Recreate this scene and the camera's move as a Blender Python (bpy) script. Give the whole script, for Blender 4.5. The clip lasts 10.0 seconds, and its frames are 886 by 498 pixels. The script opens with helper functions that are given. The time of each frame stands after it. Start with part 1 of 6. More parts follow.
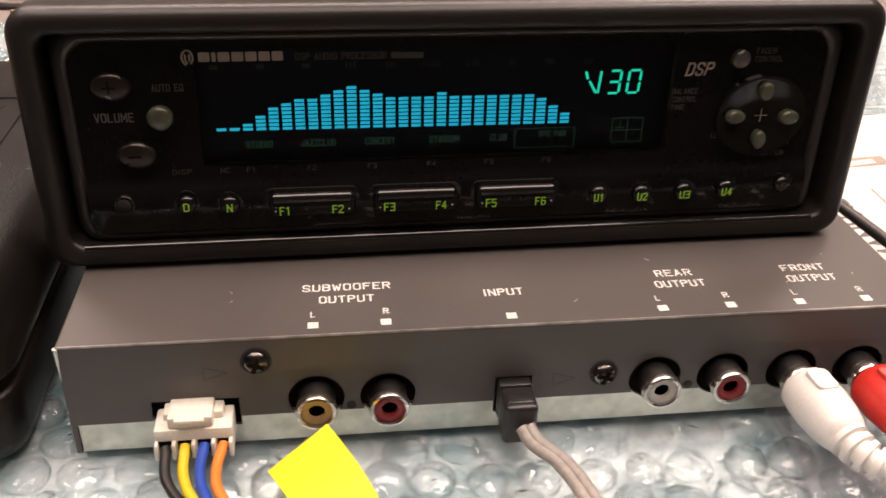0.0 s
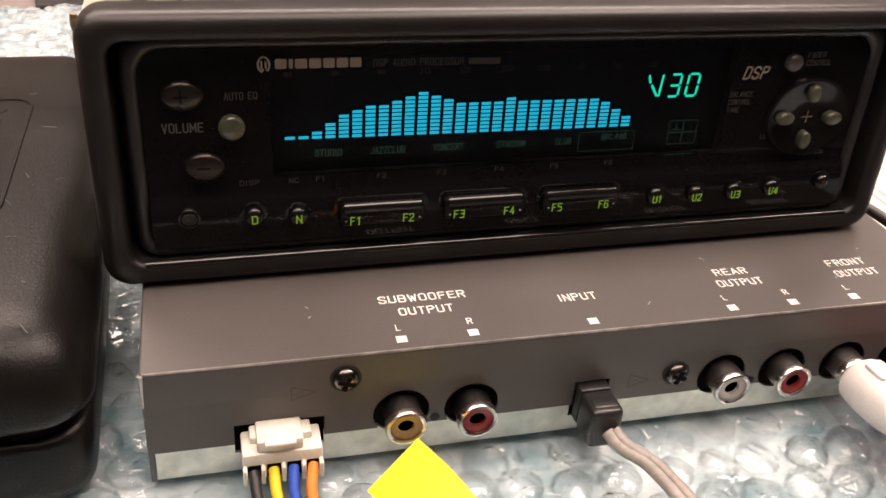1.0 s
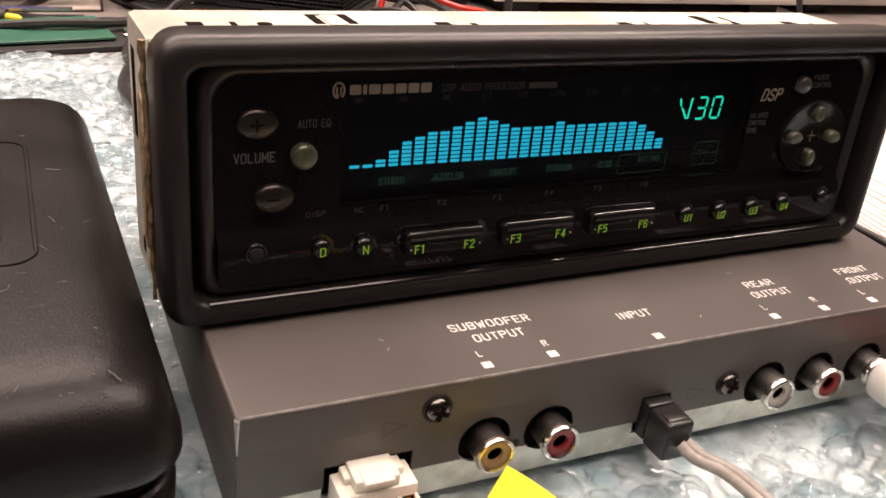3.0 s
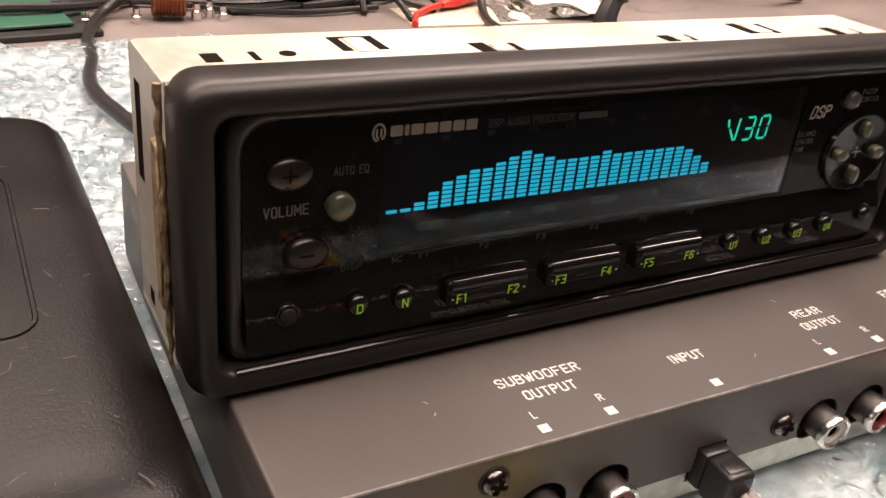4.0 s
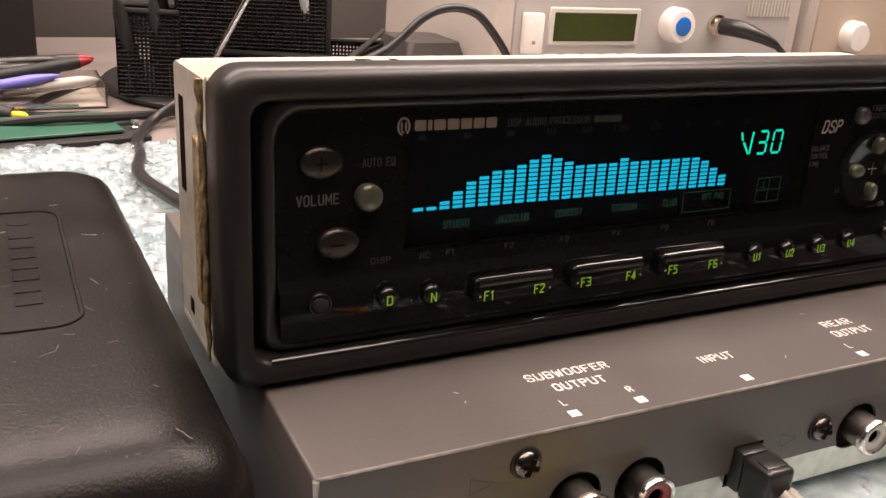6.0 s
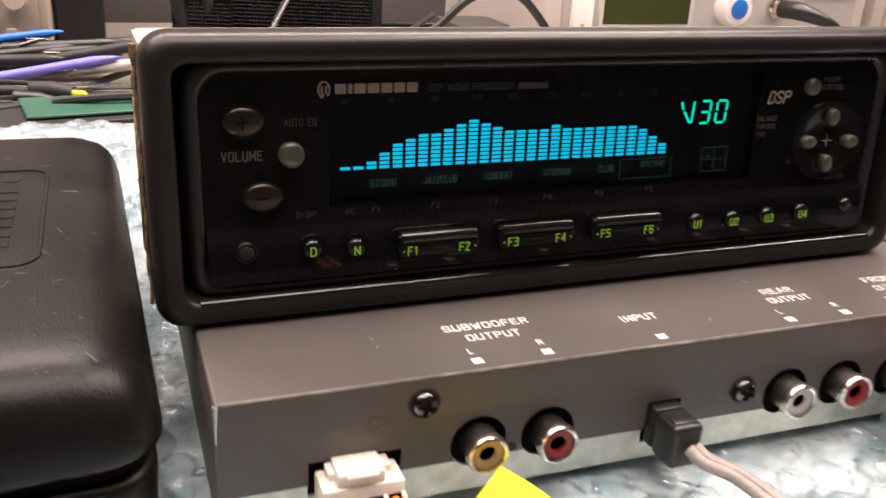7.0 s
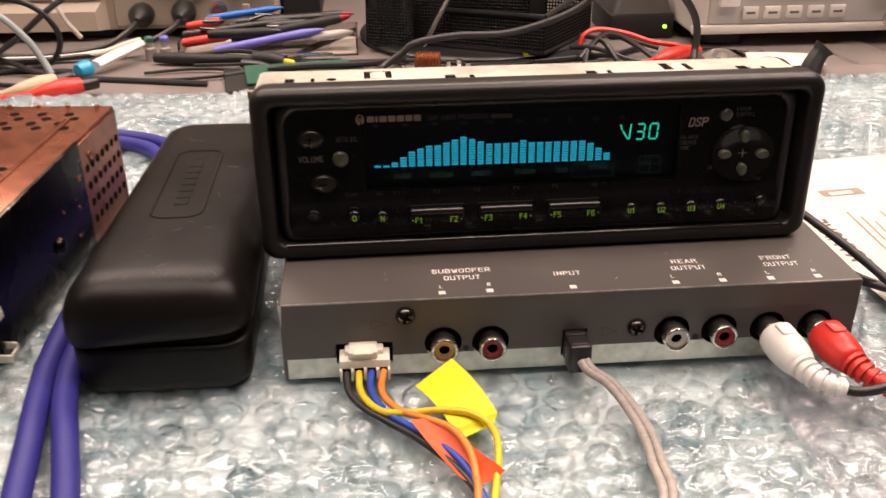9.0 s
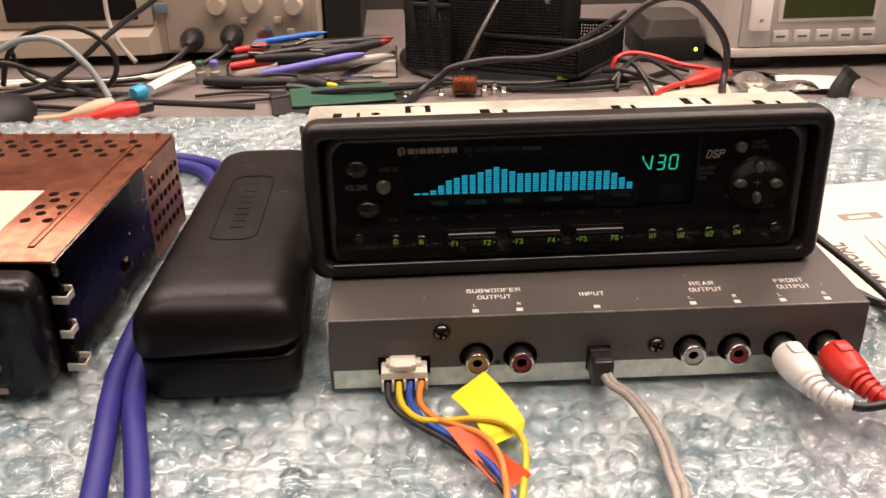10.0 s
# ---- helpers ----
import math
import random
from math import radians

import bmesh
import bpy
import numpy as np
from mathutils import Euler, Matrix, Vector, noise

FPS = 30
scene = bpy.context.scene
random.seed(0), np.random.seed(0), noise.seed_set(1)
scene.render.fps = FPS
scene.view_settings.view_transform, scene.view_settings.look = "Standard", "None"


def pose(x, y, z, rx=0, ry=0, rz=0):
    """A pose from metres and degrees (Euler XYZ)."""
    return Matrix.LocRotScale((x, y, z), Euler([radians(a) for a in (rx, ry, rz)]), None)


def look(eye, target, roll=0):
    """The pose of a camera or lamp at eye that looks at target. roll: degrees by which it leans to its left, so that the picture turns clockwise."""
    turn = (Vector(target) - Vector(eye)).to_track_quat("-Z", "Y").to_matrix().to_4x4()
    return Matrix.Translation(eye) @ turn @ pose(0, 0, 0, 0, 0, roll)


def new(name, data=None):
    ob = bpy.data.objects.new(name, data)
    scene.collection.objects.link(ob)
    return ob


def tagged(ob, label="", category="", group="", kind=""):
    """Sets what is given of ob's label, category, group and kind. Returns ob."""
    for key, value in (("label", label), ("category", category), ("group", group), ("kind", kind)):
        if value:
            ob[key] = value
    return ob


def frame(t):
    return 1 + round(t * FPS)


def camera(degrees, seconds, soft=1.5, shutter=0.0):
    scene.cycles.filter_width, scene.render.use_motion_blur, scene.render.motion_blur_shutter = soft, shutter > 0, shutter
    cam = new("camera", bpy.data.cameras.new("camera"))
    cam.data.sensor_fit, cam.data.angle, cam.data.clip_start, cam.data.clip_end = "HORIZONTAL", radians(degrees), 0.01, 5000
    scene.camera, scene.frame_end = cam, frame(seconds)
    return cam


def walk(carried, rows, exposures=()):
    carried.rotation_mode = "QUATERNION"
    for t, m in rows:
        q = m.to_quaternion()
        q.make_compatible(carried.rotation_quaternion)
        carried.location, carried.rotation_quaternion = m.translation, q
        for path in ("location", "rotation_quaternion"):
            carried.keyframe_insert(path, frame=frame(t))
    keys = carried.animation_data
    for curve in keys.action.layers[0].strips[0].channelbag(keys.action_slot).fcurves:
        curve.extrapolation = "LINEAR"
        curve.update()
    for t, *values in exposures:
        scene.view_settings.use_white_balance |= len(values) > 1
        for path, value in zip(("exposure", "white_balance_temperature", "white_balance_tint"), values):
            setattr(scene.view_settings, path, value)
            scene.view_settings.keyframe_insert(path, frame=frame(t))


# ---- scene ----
cam = camera(52.0, 10.0, shutter=0.5)
PATH = [
    (0, 0.05282, -0.14454, 0.13141, -8.059, -30.623, 1.814),
    (0.5, 0.03481, -0.13439, 0.13330, -11.991, -32.360, 2.778),
    (1, 0.01481, -0.13242, 0.13357, -16.558, -31.554, 4.752),
    (1.5, 0.00408, -0.13354, 0.13596, -21.378, -30.841, 6.006),
    (2, -0.01015, -0.13266, 0.12965, -20.728, -29.089, 4.238),
    (2.2, -0.01515, -0.13431, 0.12178, -21.631, -26.855, 4.243),
    (3.5, -0.03088, -0.10393, 0.12657, -29.528, -28.124, 7.780),
    (4, -0.03367, -0.09131, 0.12854, -31.007, -29.291, 7.670),
    (4.5, -0.02994, -0.08350, 0.12640, -30.488, -30.767, 6.146),
    (5, -0.02968, -0.09142, 0.11904, -28.936, -28.917, 5.616),
    (5.2, -0.03137, -0.09848, 0.11666, -27.237, -25.880, 4.852),
    (6.3, -0.03761, -0.10871, 0.10463, -27.285, -20.757, 4.464),
    (6.5, -0.03480, -0.11003, 0.10252, -26.104, -20.835, 4.611),
    (7, -0.01221, -0.13253, 0.10882, -21.117, -22.050, 3.271),
    (7.5, -0.00507, -0.16406, 0.11942, -15.879, -23.720, 2.455),
    (8, 0.01430, -0.18368, 0.13435, -11.895, -26.050, 2.733),
    (8.5, 0.01935, -0.20755, 0.14587, -8.025, -27.038, 1.780),
    (9, 0.02890, -0.23201, 0.16186, -4.811, -27.029, -0.199),
    (9.5, 0.02840, -0.24253, 0.17248, -3.246, -26.584, -0.817),
    (10, 0.02798, -0.25224, 0.17583, -2.264, -26.271, -0.953),
]
EXPOSURES = [(0, 0.16, 6450, 10), (1.0, 0.36, 6450, 10), (2.0, 0.36, 6450, 10), (4.0, 0.31, 6450, 10), (5.0, 0.40, 6400, 10), (6.5, 0.58, 6250, 9), (7.0, 0.66, 6150, 9), (7.5, 0.66, 6150, 8), (8.0, 0.44, 6400, 10), (8.4, 0.15, 6500, 10), (9.0, 0.0, 6550, 10), (10.0, -0.06, 6550, 10)]
walk(cam, [(t, pose(x, y, z, 90 + pitch, 0, yaw) @ pose(0, 0, 0, 0, 0, roll)) for t, x, y, z, yaw, pitch, roll in PATH], EXPOSURES)

# ---- light ----
world = bpy.data.worlds.new("room_fill")
scene.world = world
world.use_nodes = True
world.node_tree.nodes["Background"].inputs[0].default_value = (1.0, 0.93, 0.87, 1)
world.node_tree.nodes["Background"].inputs[1].default_value = 0.09


def area(name, eye, target, w, h, watts, colour):
    lamp = bpy.data.lights.new(name, "AREA")
    lamp.shape, lamp.size, lamp.size_y, lamp.energy, lamp.color = "RECTANGLE", w, h, watts, colour
    ob = new(name, lamp)
    ob.matrix_world = look(eye, target)
    return ob


area("bench_lamp", (0.12, 0.58, 0.70), (0.12, 0.06, 0.0), 1.40, 0.22, 11.5, (1.0, 0.785, 0.685))
area("ceiling_lamp", (0.05, -0.22, 1.50), (0.05, -0.2, 0), 1.20, 0.95, 21.0, (1.0, 0.785, 0.685))
area("ceiling_lamp", (1.05, 0.10, 1.50), (1.0, 0.12, 0), 0.30, 1.20, 24.0, (1.0, 0.785, 0.685))
area("ceiling_lamp", (-0.95, 0.10, 1.50), (-0.9, 0.12, 0), 0.30, 1.20, 12.0, (1.0, 0.785, 0.685))

# ---- materials ----


def mat(name, col, rough=0.5, metal=0.0, var=0.12, fine=900.0, coarse=60.0, bump=0.0, bump_scale=None, tint=None,
        coat=0.0, emit=None, power=0.0, spec=0.5, sheen=0.0, rvar=0.12):
    """Procedural surface: base colour varied at two scales, uneven gloss, fine relief."""
    m = bpy.data.materials.new(name)
    m.use_nodes = True
    nt = m.node_tree
    b = nt.nodes["Principled BSDF"]
    tc = nt.nodes.new("ShaderNodeTexCoord")

    def noise_node(scale, detail):
        n = nt.nodes.new("ShaderNodeTexNoise")
        n.inputs["Scale"].default_value, n.inputs["Detail"].default_value = scale, detail
        nt.links.new(tc.outputs["Object"], n.inputs["Vector"])
        return n

    n1, n2 = noise_node(fine, 4.0), noise_node(coarse, 3.0)
    add = nt.nodes.new("ShaderNodeMath")
    add.operation = "ADD"
    nt.links.new(n1.outputs["Fac"], add.inputs[0])
    nt.links.new(n2.outputs["Fac"], add.inputs[1])
    ramp = nt.nodes.new("ShaderNodeMapRange")
    ramp.inputs["From Min"].default_value, ramp.inputs["From Max"].default_value = 0.7, 1.3
    nt.links.new(add.outputs[0], ramp.inputs["Value"])
    mix = nt.nodes.new("ShaderNodeMix")
    mix.data_type = "RGBA"
    lo = [c * (1 - var) for c in col]
    hi = [min(1.0, c * (1 + var)) for c in (tint or col)]
    mix.inputs[6].default_value, mix.inputs[7].default_value = (*lo, 1), (*hi, 1)
    nt.links.new(ramp.outputs[0], mix.inputs[0])
    nt.links.new(mix.outputs[2], b.inputs["Base Color"])
    rr = nt.nodes.new("ShaderNodeMapRange")
    rr.inputs["From Min"].default_value, rr.inputs["From Max"].default_value = 0.3, 0.7
    rr.inputs["To Min"].default_value, rr.inputs["To Max"].default_value = max(0.02, rough * (1 - rvar)), min(1, rough * (1 + rvar))
    nt.links.new(n2.outputs["Fac"], rr.inputs["Value"])
    nt.links.new(rr.outputs[0], b.inputs["Roughness"])
    b.inputs["Metallic"].default_value = metal
    b.inputs["Specular IOR Level"].default_value = spec
    b.inputs["Coat Weight"].default_value = coat
    b.inputs["Coat Roughness"].default_value = 0.08
    if bump:
        n3 = noise_node(bump_scale or fine, 3.0)
        bp = nt.nodes.new("ShaderNodeBump")
        bp.inputs["Strength"].default_value, bp.inputs["Distance"].default_value = bump, 0.0004
        nt.links.new(n3.outputs["Fac"], bp.inputs["Height"])
        nt.links.new(bp.outputs[0], b.inputs["Normal"])
    if emit:
        b.inputs["Emission Color"].default_value, b.inputs["Emission Strength"].default_value = (*emit, 1), power
    return m


def film(name, tint, clear, rough=0.07, wrinkle=0.6, scale=160.0, milk=0.0, milk_col=(0.6, 0.75, 0.78)):
    """Thin clear plastic: see-through, partly milky, creased, with gloss that grows towards the edge of view."""
    m = bpy.data.materials.new(name)
    m.use_nodes = True
    nt = m.node_tree
    nt.nodes.remove(nt.nodes["Principled BSDF"])
    out = nt.nodes["Material Output"]
    tr, gl, mx, lw, df, mk = (nt.nodes.new("ShaderNode" + k) for k in ("BsdfTransparent", "BsdfGlossy", "MixShader", "LayerWeight", "BsdfDiffuse", "MixShader"))
    tc, nz, bp, n2, mr = (nt.nodes.new("ShaderNode" + k) for k in ("TexCoord", "TexNoise", "Bump", "TexNoise", "MapRange"))
    tr.inputs[0].default_value, df.inputs[0].default_value = (*tint, 1), (*milk_col, 1)
    gl.inputs["Color"].default_value, gl.inputs["Roughness"].default_value = (1, 1, 1, 1), rough
    nz.noise_type = "RIDGED_MULTIFRACTAL"
    nz.inputs["Scale"].default_value, nz.inputs["Detail"].default_value, nz.inputs["Distortion"].default_value = scale, 2.0, 0.6
    n2.inputs["Scale"].default_value, n2.inputs["Detail"].default_value = 55.0, 3.0
    mr.inputs["From Min"].default_value, mr.inputs["From Max"].default_value = 0.35, 0.68
    mr.inputs["To Min"].default_value, mr.inputs["To Max"].default_value = 0.35 * milk, min(1.0, 1.5 * milk)
    bp.inputs["Strength"].default_value, bp.inputs["Distance"].default_value = wrinkle, 0.0015
    lw.inputs["Blend"].default_value = clear
    for a, c in ((tc.outputs["Object"], nz.inputs["Vector"]), (nz.outputs["Fac"], bp.inputs["Height"]), (bp.outputs[0], gl.inputs["Normal"]),
                 (bp.outputs[0], lw.inputs["Normal"]), (tc.outputs["Object"], n2.inputs["Vector"]), (n2.outputs["Fac"], mr.inputs["Value"]),
                 (mr.outputs[0], mk.inputs[0]), (tr.outputs[0], mk.inputs[1]), (df.outputs[0], mk.inputs[2]),
                 (lw.outputs["Fresnel"], mx.inputs[0]), (mk.outputs[0], mx.inputs[1]), (gl.outputs[0], mx.inputs[2]), (mx.outputs[0], out.inputs["Surface"])):
        nt.links.new(a, c)
    return m


GREY_PAINT = mat("grey_paint", (0.088, 0.078, 0.072), 0.46, 0.0, 0.10, 2500, 40, 0.12, 3500)
ZINC = mat("zinc_steel", (0.62, 0.63, 0.56), 0.38, 0.85, 0.22, 300, 70, 0.05, 600)
SLEEVE = mat("sleeve_steel", (0.66, 0.65, 0.56), 0.46, 0.65, 0.16, 260, 45, 0.05, 500)
RUST = mat("sleeve_edge_rust", (0.26, 0.17, 0.07), 0.55, 0.4, 0.5, 700, 260, 0.6, 1200, tint=(0.36, 0.28, 0.17))
CHROME = mat("chrome", (0.72, 0.69, 0.66), 0.20, 1.0, 0.05, 500, 90)
GOLD = mat("gold_plate", (0.74, 0.66, 0.57), 0.22, 1.0, 0.06, 500, 90)
BEZEL = mat("bezel_plastic", (0.0180, 0.0165, 0.0155), 0.34, 0.0, 0.15, 3000, 60, 0.08, 4200, spec=0.36)
GLOSS = mat("gloss_black", (0.0064, 0.0062, 0.0066), 0.05, 0.0, 0.2, 900, 60, 0.0, spec=0.21)
KEYGLOSS = mat("gloss_key", (0.006, 0.006, 0.006), 0.10, 0.0, 0.2, 900, 60, 0.0, spec=0.8)
FRAMEPL = mat("frame_plastic", (0.016, 0.015, 0.0145), 0.30, 0.0, 0.15, 3000, 60, 0.04, 4200, spec=0.6)
BLACK = mat("black_plastic", (0.016, 0.016, 0.016), 0.32, 0.0, 0.2, 1500, 90, 0.08)
DULL = mat("dull_black", (0.012, 0.012, 0.012), 0.6, 0.0, 0.25, 1200, 60, 0.15)
LEATHER = mat("grained_black_vinyl", (0.0072, 0.0064, 0.0060), 0.33, 0.0, 0.3, 1400, 45, 0.22, 2100, spec=0.23)
BUTTON = mat("grey_button", (0.060, 0.053, 0.047), 0.30, 0.85, 0.12, 1500, 200)
LENS = mat("button_lens", (0.07, 0.076, 0.05), 0.18, 0.0, 0.18, 500, 300, coat=0.6)
PRINT = mat("white_print", (0.80, 0.78, 0.74), 0.55, 0.0, 0.12, 3000, 300)
DIMPRINT = mat("grey_print", (0.050, 0.046, 0.042), 0.5, 0.0, 0.15, 3000, 300)
VOLPRINT = mat("pale_print", (0.12, 0.11, 0.10), 0.5, 0.0, 0.15, 3000, 300)
LOGO = mat("silver_print", (0.38, 0.32, 0.265), 0.4, 0.2, 0.1, 3000, 300)
GREENKEY = mat("green_backlight", (0.10, 0.20, 0.02), 0.4, 0.0, 0.1, 1500, 200, emit=(0.36, 0.60, 0.03), power=0.22)
DIMGREEN = mat("green_legend", (0.035, 0.062, 0.045), 0.4, 0.0, 0.1, 1500, 200, emit=(0.10, 0.26, 0.16), power=0.115)
BAR = mat("display_cyan", (0.02, 0.10, 0.14), 0.4, 0.0, 0.05, 1500, 200, emit=(0.016, 0.40, 0.54), power=1.1)
SEG = mat("display_green", (0.02, 0.14, 0.09), 0.4, 0.0, 0.05, 1500, 200, emit=(0.015, 0.62, 0.36), power=1.15)
SCREEN = mat("display_backing", (0.0120, 0.0140, 0.021), 0.35, 0.0, 0.2, 900, 60, spec=0.15)
PANE = film("tinted_pane", (0.84, 0.86, 0.89), 0.175, 0.02, 0.0, 50)
WHITEPL = mat("white_plastic", (0.84, 0.82, 0.78), 0.38, 0.0, 0.06, 1500, 120, 0.05)
CREAM = mat("cream_nylon", (0.80, 0.77, 0.68), 0.42, 0.0, 0.08, 1500, 150, 0.05)
REDPL = mat("red_plastic", (0.62, 0.035, 0.025), 0.35, 0.0, 0.10, 1500, 120, 0.05)
DARKRED = mat("dark_red_plastic", (0.30, 0.022, 0.026), 0.35, 0.0, 0.10, 1500, 120)
LIGHTGREY = mat("light_grey_plastic", (0.45, 0.44, 0.42), 0.4, 0.0, 0.08, 1500, 120)
W_BLACK = mat("wire_black", (0.018, 0.017, 0.017), 0.4, 0.0, 0.2, 900, 80, 0.1)
W_YELLOW = mat("wire_yellow", (0.75, 0.55, 0.02), 0.4, 0.0, 0.1, 900, 80, 0.05)
W_BLUE = mat("wire_blue", (0.02, 0.07, 0.42), 0.4, 0.0, 0.1, 900, 80, 0.05)
W_ORANGE = mat("wire_orange", (0.78, 0.24, 0.04), 0.4, 0.0, 0.1, 900, 80, 0.05)
W_GREY = mat("cable_grey", (0.36, 0.33, 0.30), 0.48, 0.0, 0.2, 700, 60, 0.1)
W_PURPLE = mat("cable_purple", (0.022, 0.020, 0.195), 0.58, 0.0, 0.12, 700, 40, 0.12)
W_PALE = mat("cable_pale_grey", (0.27, 0.31, 0.32), 0.45, 0.0, 0.1, 700, 60)
NOTE = mat("yellow_paper", (0.86, 0.78, 0.02), 0.6, 0.0, 0.05, 1500, 60, 0.1)
TAG = mat("orange_tape", (0.84, 0.12, 0.03), 0.42, 0.0, 0.06, 900, 60, 0.1)
COPPER = mat("copper_plate", (0.26, 0.082, 0.042), 0.27, 0.7, 0.3, 160, 16, 0.06, 300, tint=(0.33, 0.118, 0.066))
# mirror-like steel; near-black colour stands in for the dark surroundings it reflects
TIN = mat("dimmed_steel", (0.036, 0.029, 0.025), 0.27, 1.0, 0.25, 250, 40, 0.05, 400)
HOLE = mat("hole_dark", (0.010, 0.007, 0.006), 0.8, 0.0, 0.2, spec=0.03)
LABEL = mat("cream_label", (0.62, 0.56, 0.44), 0.6, 0.0, 0.08, 900, 60)
BENCH = mat("bench_laminate", (0.195, 0.168, 0.156), 0.5, 0.0, 0.16, 700, 30, 0.08)
WALLP = mat("wall_paint", (0.074, 0.065, 0.058), 0.75, 0.0, 0.08, 400, 6, 0.1)
# tone picked for what the glossy black fronts reflect
DARKWALL = mat("reflected_wall_tone", (0.20, 0.185, 0.17), 0.8, 0.0, 0.1, 400, 6, 0.1)
SCREWM = mat("dark_chrome", (0.13, 0.12, 0.115), 0.24, 1.0, 0.1)
CEIL = mat("ceiling_paint", (0.72, 0.69, 0.66), 0.8, 0.0, 0.06, 400, 6, 0.1)
FLOORM = mat("floor_vinyl", (0.20, 0.18, 0.16), 0.6, 0.0, 0.2, 300, 8, 0.05)
SCOPE = mat("beige_case", (0.52, 0.44, 0.35), 0.5, 0.0, 0.06, 900, 20, 0.08)
SCOPE2 = mat("beige_panel", (0.42, 0.36, 0.29), 0.5, 0.0, 0.06, 900, 20, 0.08)
METER = mat("pale_grey_case", (0.62, 0.58, 0.53), 0.45, 0.0, 0.05, 900, 20, 0.06)
METER2 = mat("grey_panel", (0.46, 0.44, 0.42), 0.45, 0.0, 0.05, 900, 20, 0.06)
LCD = mat("lcd_olive", (0.040, 0.050, 0.014), 0.3, 0.0, 0.15, 500, 30, spec=0.15)
BUFFPL = mat("buff_plastic", (0.50, 0.40, 0.27), 0.45, 0.0, 0.1)
COPPERSTEEL = mat("copper_steel", (0.30, 0.118, 0.068), 0.36, 0.8, 0.35, 200, 30)
PADGLOSS = mat("gloss_pad", (0.007, 0.007, 0.007), 0.10, 0.0, 0.2, 900, 60, spec=0.4)
CRT = mat("dark_screen", (0.012, 0.010, 0.011), 0.25, 0.0, 0.2, 500, 30, spec=0.15)
BLUEPL = mat("blue_plastic", (0.02, 0.15, 0.55), 0.35, 0.0, 0.1)
SKYPL = mat("sky_blue_plastic", (0.03, 0.36, 0.62), 0.35, 0.0, 0.1)
VIOLET = mat("violet_plastic", (0.16, 0.15, 0.52), 0.35, 0.0, 0.1)
GREENS = mat("green_sheet", (0.03, 0.105, 0.068), 0.4, 0.0, 0.15)
PAPER = mat("white_paper", (0.62, 0.575, 0.53), 0.7, 0.0, 0.05, 900, 20, 0.08)
INK = mat("dark_ink", (0.10, 0.09, 0.09), 0.6, 0.0, 0.2)
BROWNINK = mat("brown_ink", (0.26, 0.21, 0.18), 0.6, 0.0, 0.2)
NICKEL = mat("dull_nickel", (0.30, 0.28, 0.26), 0.28, 1.0, 0.1, 500, 90)
SILVERKEY = mat("silver_button", (0.12, 0.115, 0.11), 0.25, 0.5, 0.1, 500, 200)
LEDM = mat("led_green", (0.2, 0.6, 0.05), 0.3, emit=(0.35, 1.0, 0.05), power=4.0)
WRAPBASE = mat("wrap_layers", (0.40, 0.61, 0.675), 0.30, 0.0, 0.30, 120, 30, 0.7, 140, tint=(0.73, 0.87, 0.91), coat=0.5)
BUBBLE = film("bubble_film", (0.95, 0.96, 0.965), 0.24, 0.045, 1.0, 420.0, 0.07, (0.74, 0.84, 0.87))
TOPFILM = film("top_film", (0.975, 0.988, 0.993), 0.44, 0.04, 1.0, 230.0, 0.06, (0.70, 0.82, 0.86))
FLAP = film("flap_film", (0.93, 0.93, 0.94), 0.10, 0.10, 0.7, 90.0, 0.14, (0.5, 0.46, 0.5))
MESHWIRE = mat("black_mesh_wire", (0.006, 0.0058, 0.0056), 0.5, 0.0, 0.2, 900, 60, spec=0.2)
CLEARBAG = film("clear_bag", (0.98, 0.98, 0.98), 0.12, 0.08, 0.5, 120.0)

# ---- building tools, in millimetres ----
MM = 0.001


def thing(name, at, label, category, group="", kind=""):
    ob = new(name)
    ob.empty_display_size = 0.01
    ob.location = Vector(at) * MM
    return tagged(ob, label, category, group, kind)


def mesh_of(bm, name, material, sharp=40.0):
    bmesh.ops.remove_doubles(bm, verts=bm.verts, dist=1e-4)
    bmesh.ops.recalc_face_normals(bm, faces=bm.faces)
    for e in bm.edges:
        e.smooth = len(e.link_faces) == 2 and e.calc_face_angle(0) < radians(sharp)
    for f in bm.faces:
        f.smooth = True
    bm.transform(Matrix.Scale(MM, 4))
    me = bpy.data.meshes.new(name)
    bm.to_mesh(me)
    bm.free()
    me.materials.append(material)
    return me


def part(name, bm, material, parent=None, label="", sharp=40.0):
    """Links a bmesh, given in the world's millimetres, as one mesh under a thing or a part."""
    ob = new(name, mesh_of(bm, name, material, sharp))
    if parent is not None:
        ob.parent = parent
        if parent.type == "EMPTY":
            ob.matrix_parent_inverse = Matrix.Translation(-parent.location)
    return tagged(ob, label) if label else ob


def solo(name, bm, material, label, category, group="", kind="", sharp=40.0):
    return tagged(part(name, bm, material, None, "", sharp), label, category, group, kind)


def loft(bm, rings, cap0=True, cap1=True, closed=False):
    rows = [[bm.verts.new(p) for p in r] for r in rings]
    n = len(rows[0])
    pairs = list(zip(rows, rows[1:])) + ([(rows[-1], rows[0])] if closed else [])
    for a, b in pairs:
        for i in range(n):
            j = (i + 1) % n
            bm.faces.new((a[i], a[j], b[j], b[i]))
    if cap0 and not closed:
        bm.faces.new(rows[0][::-1])
    if cap1 and not closed:
        bm.faces.new(rows[-1])
    return bm


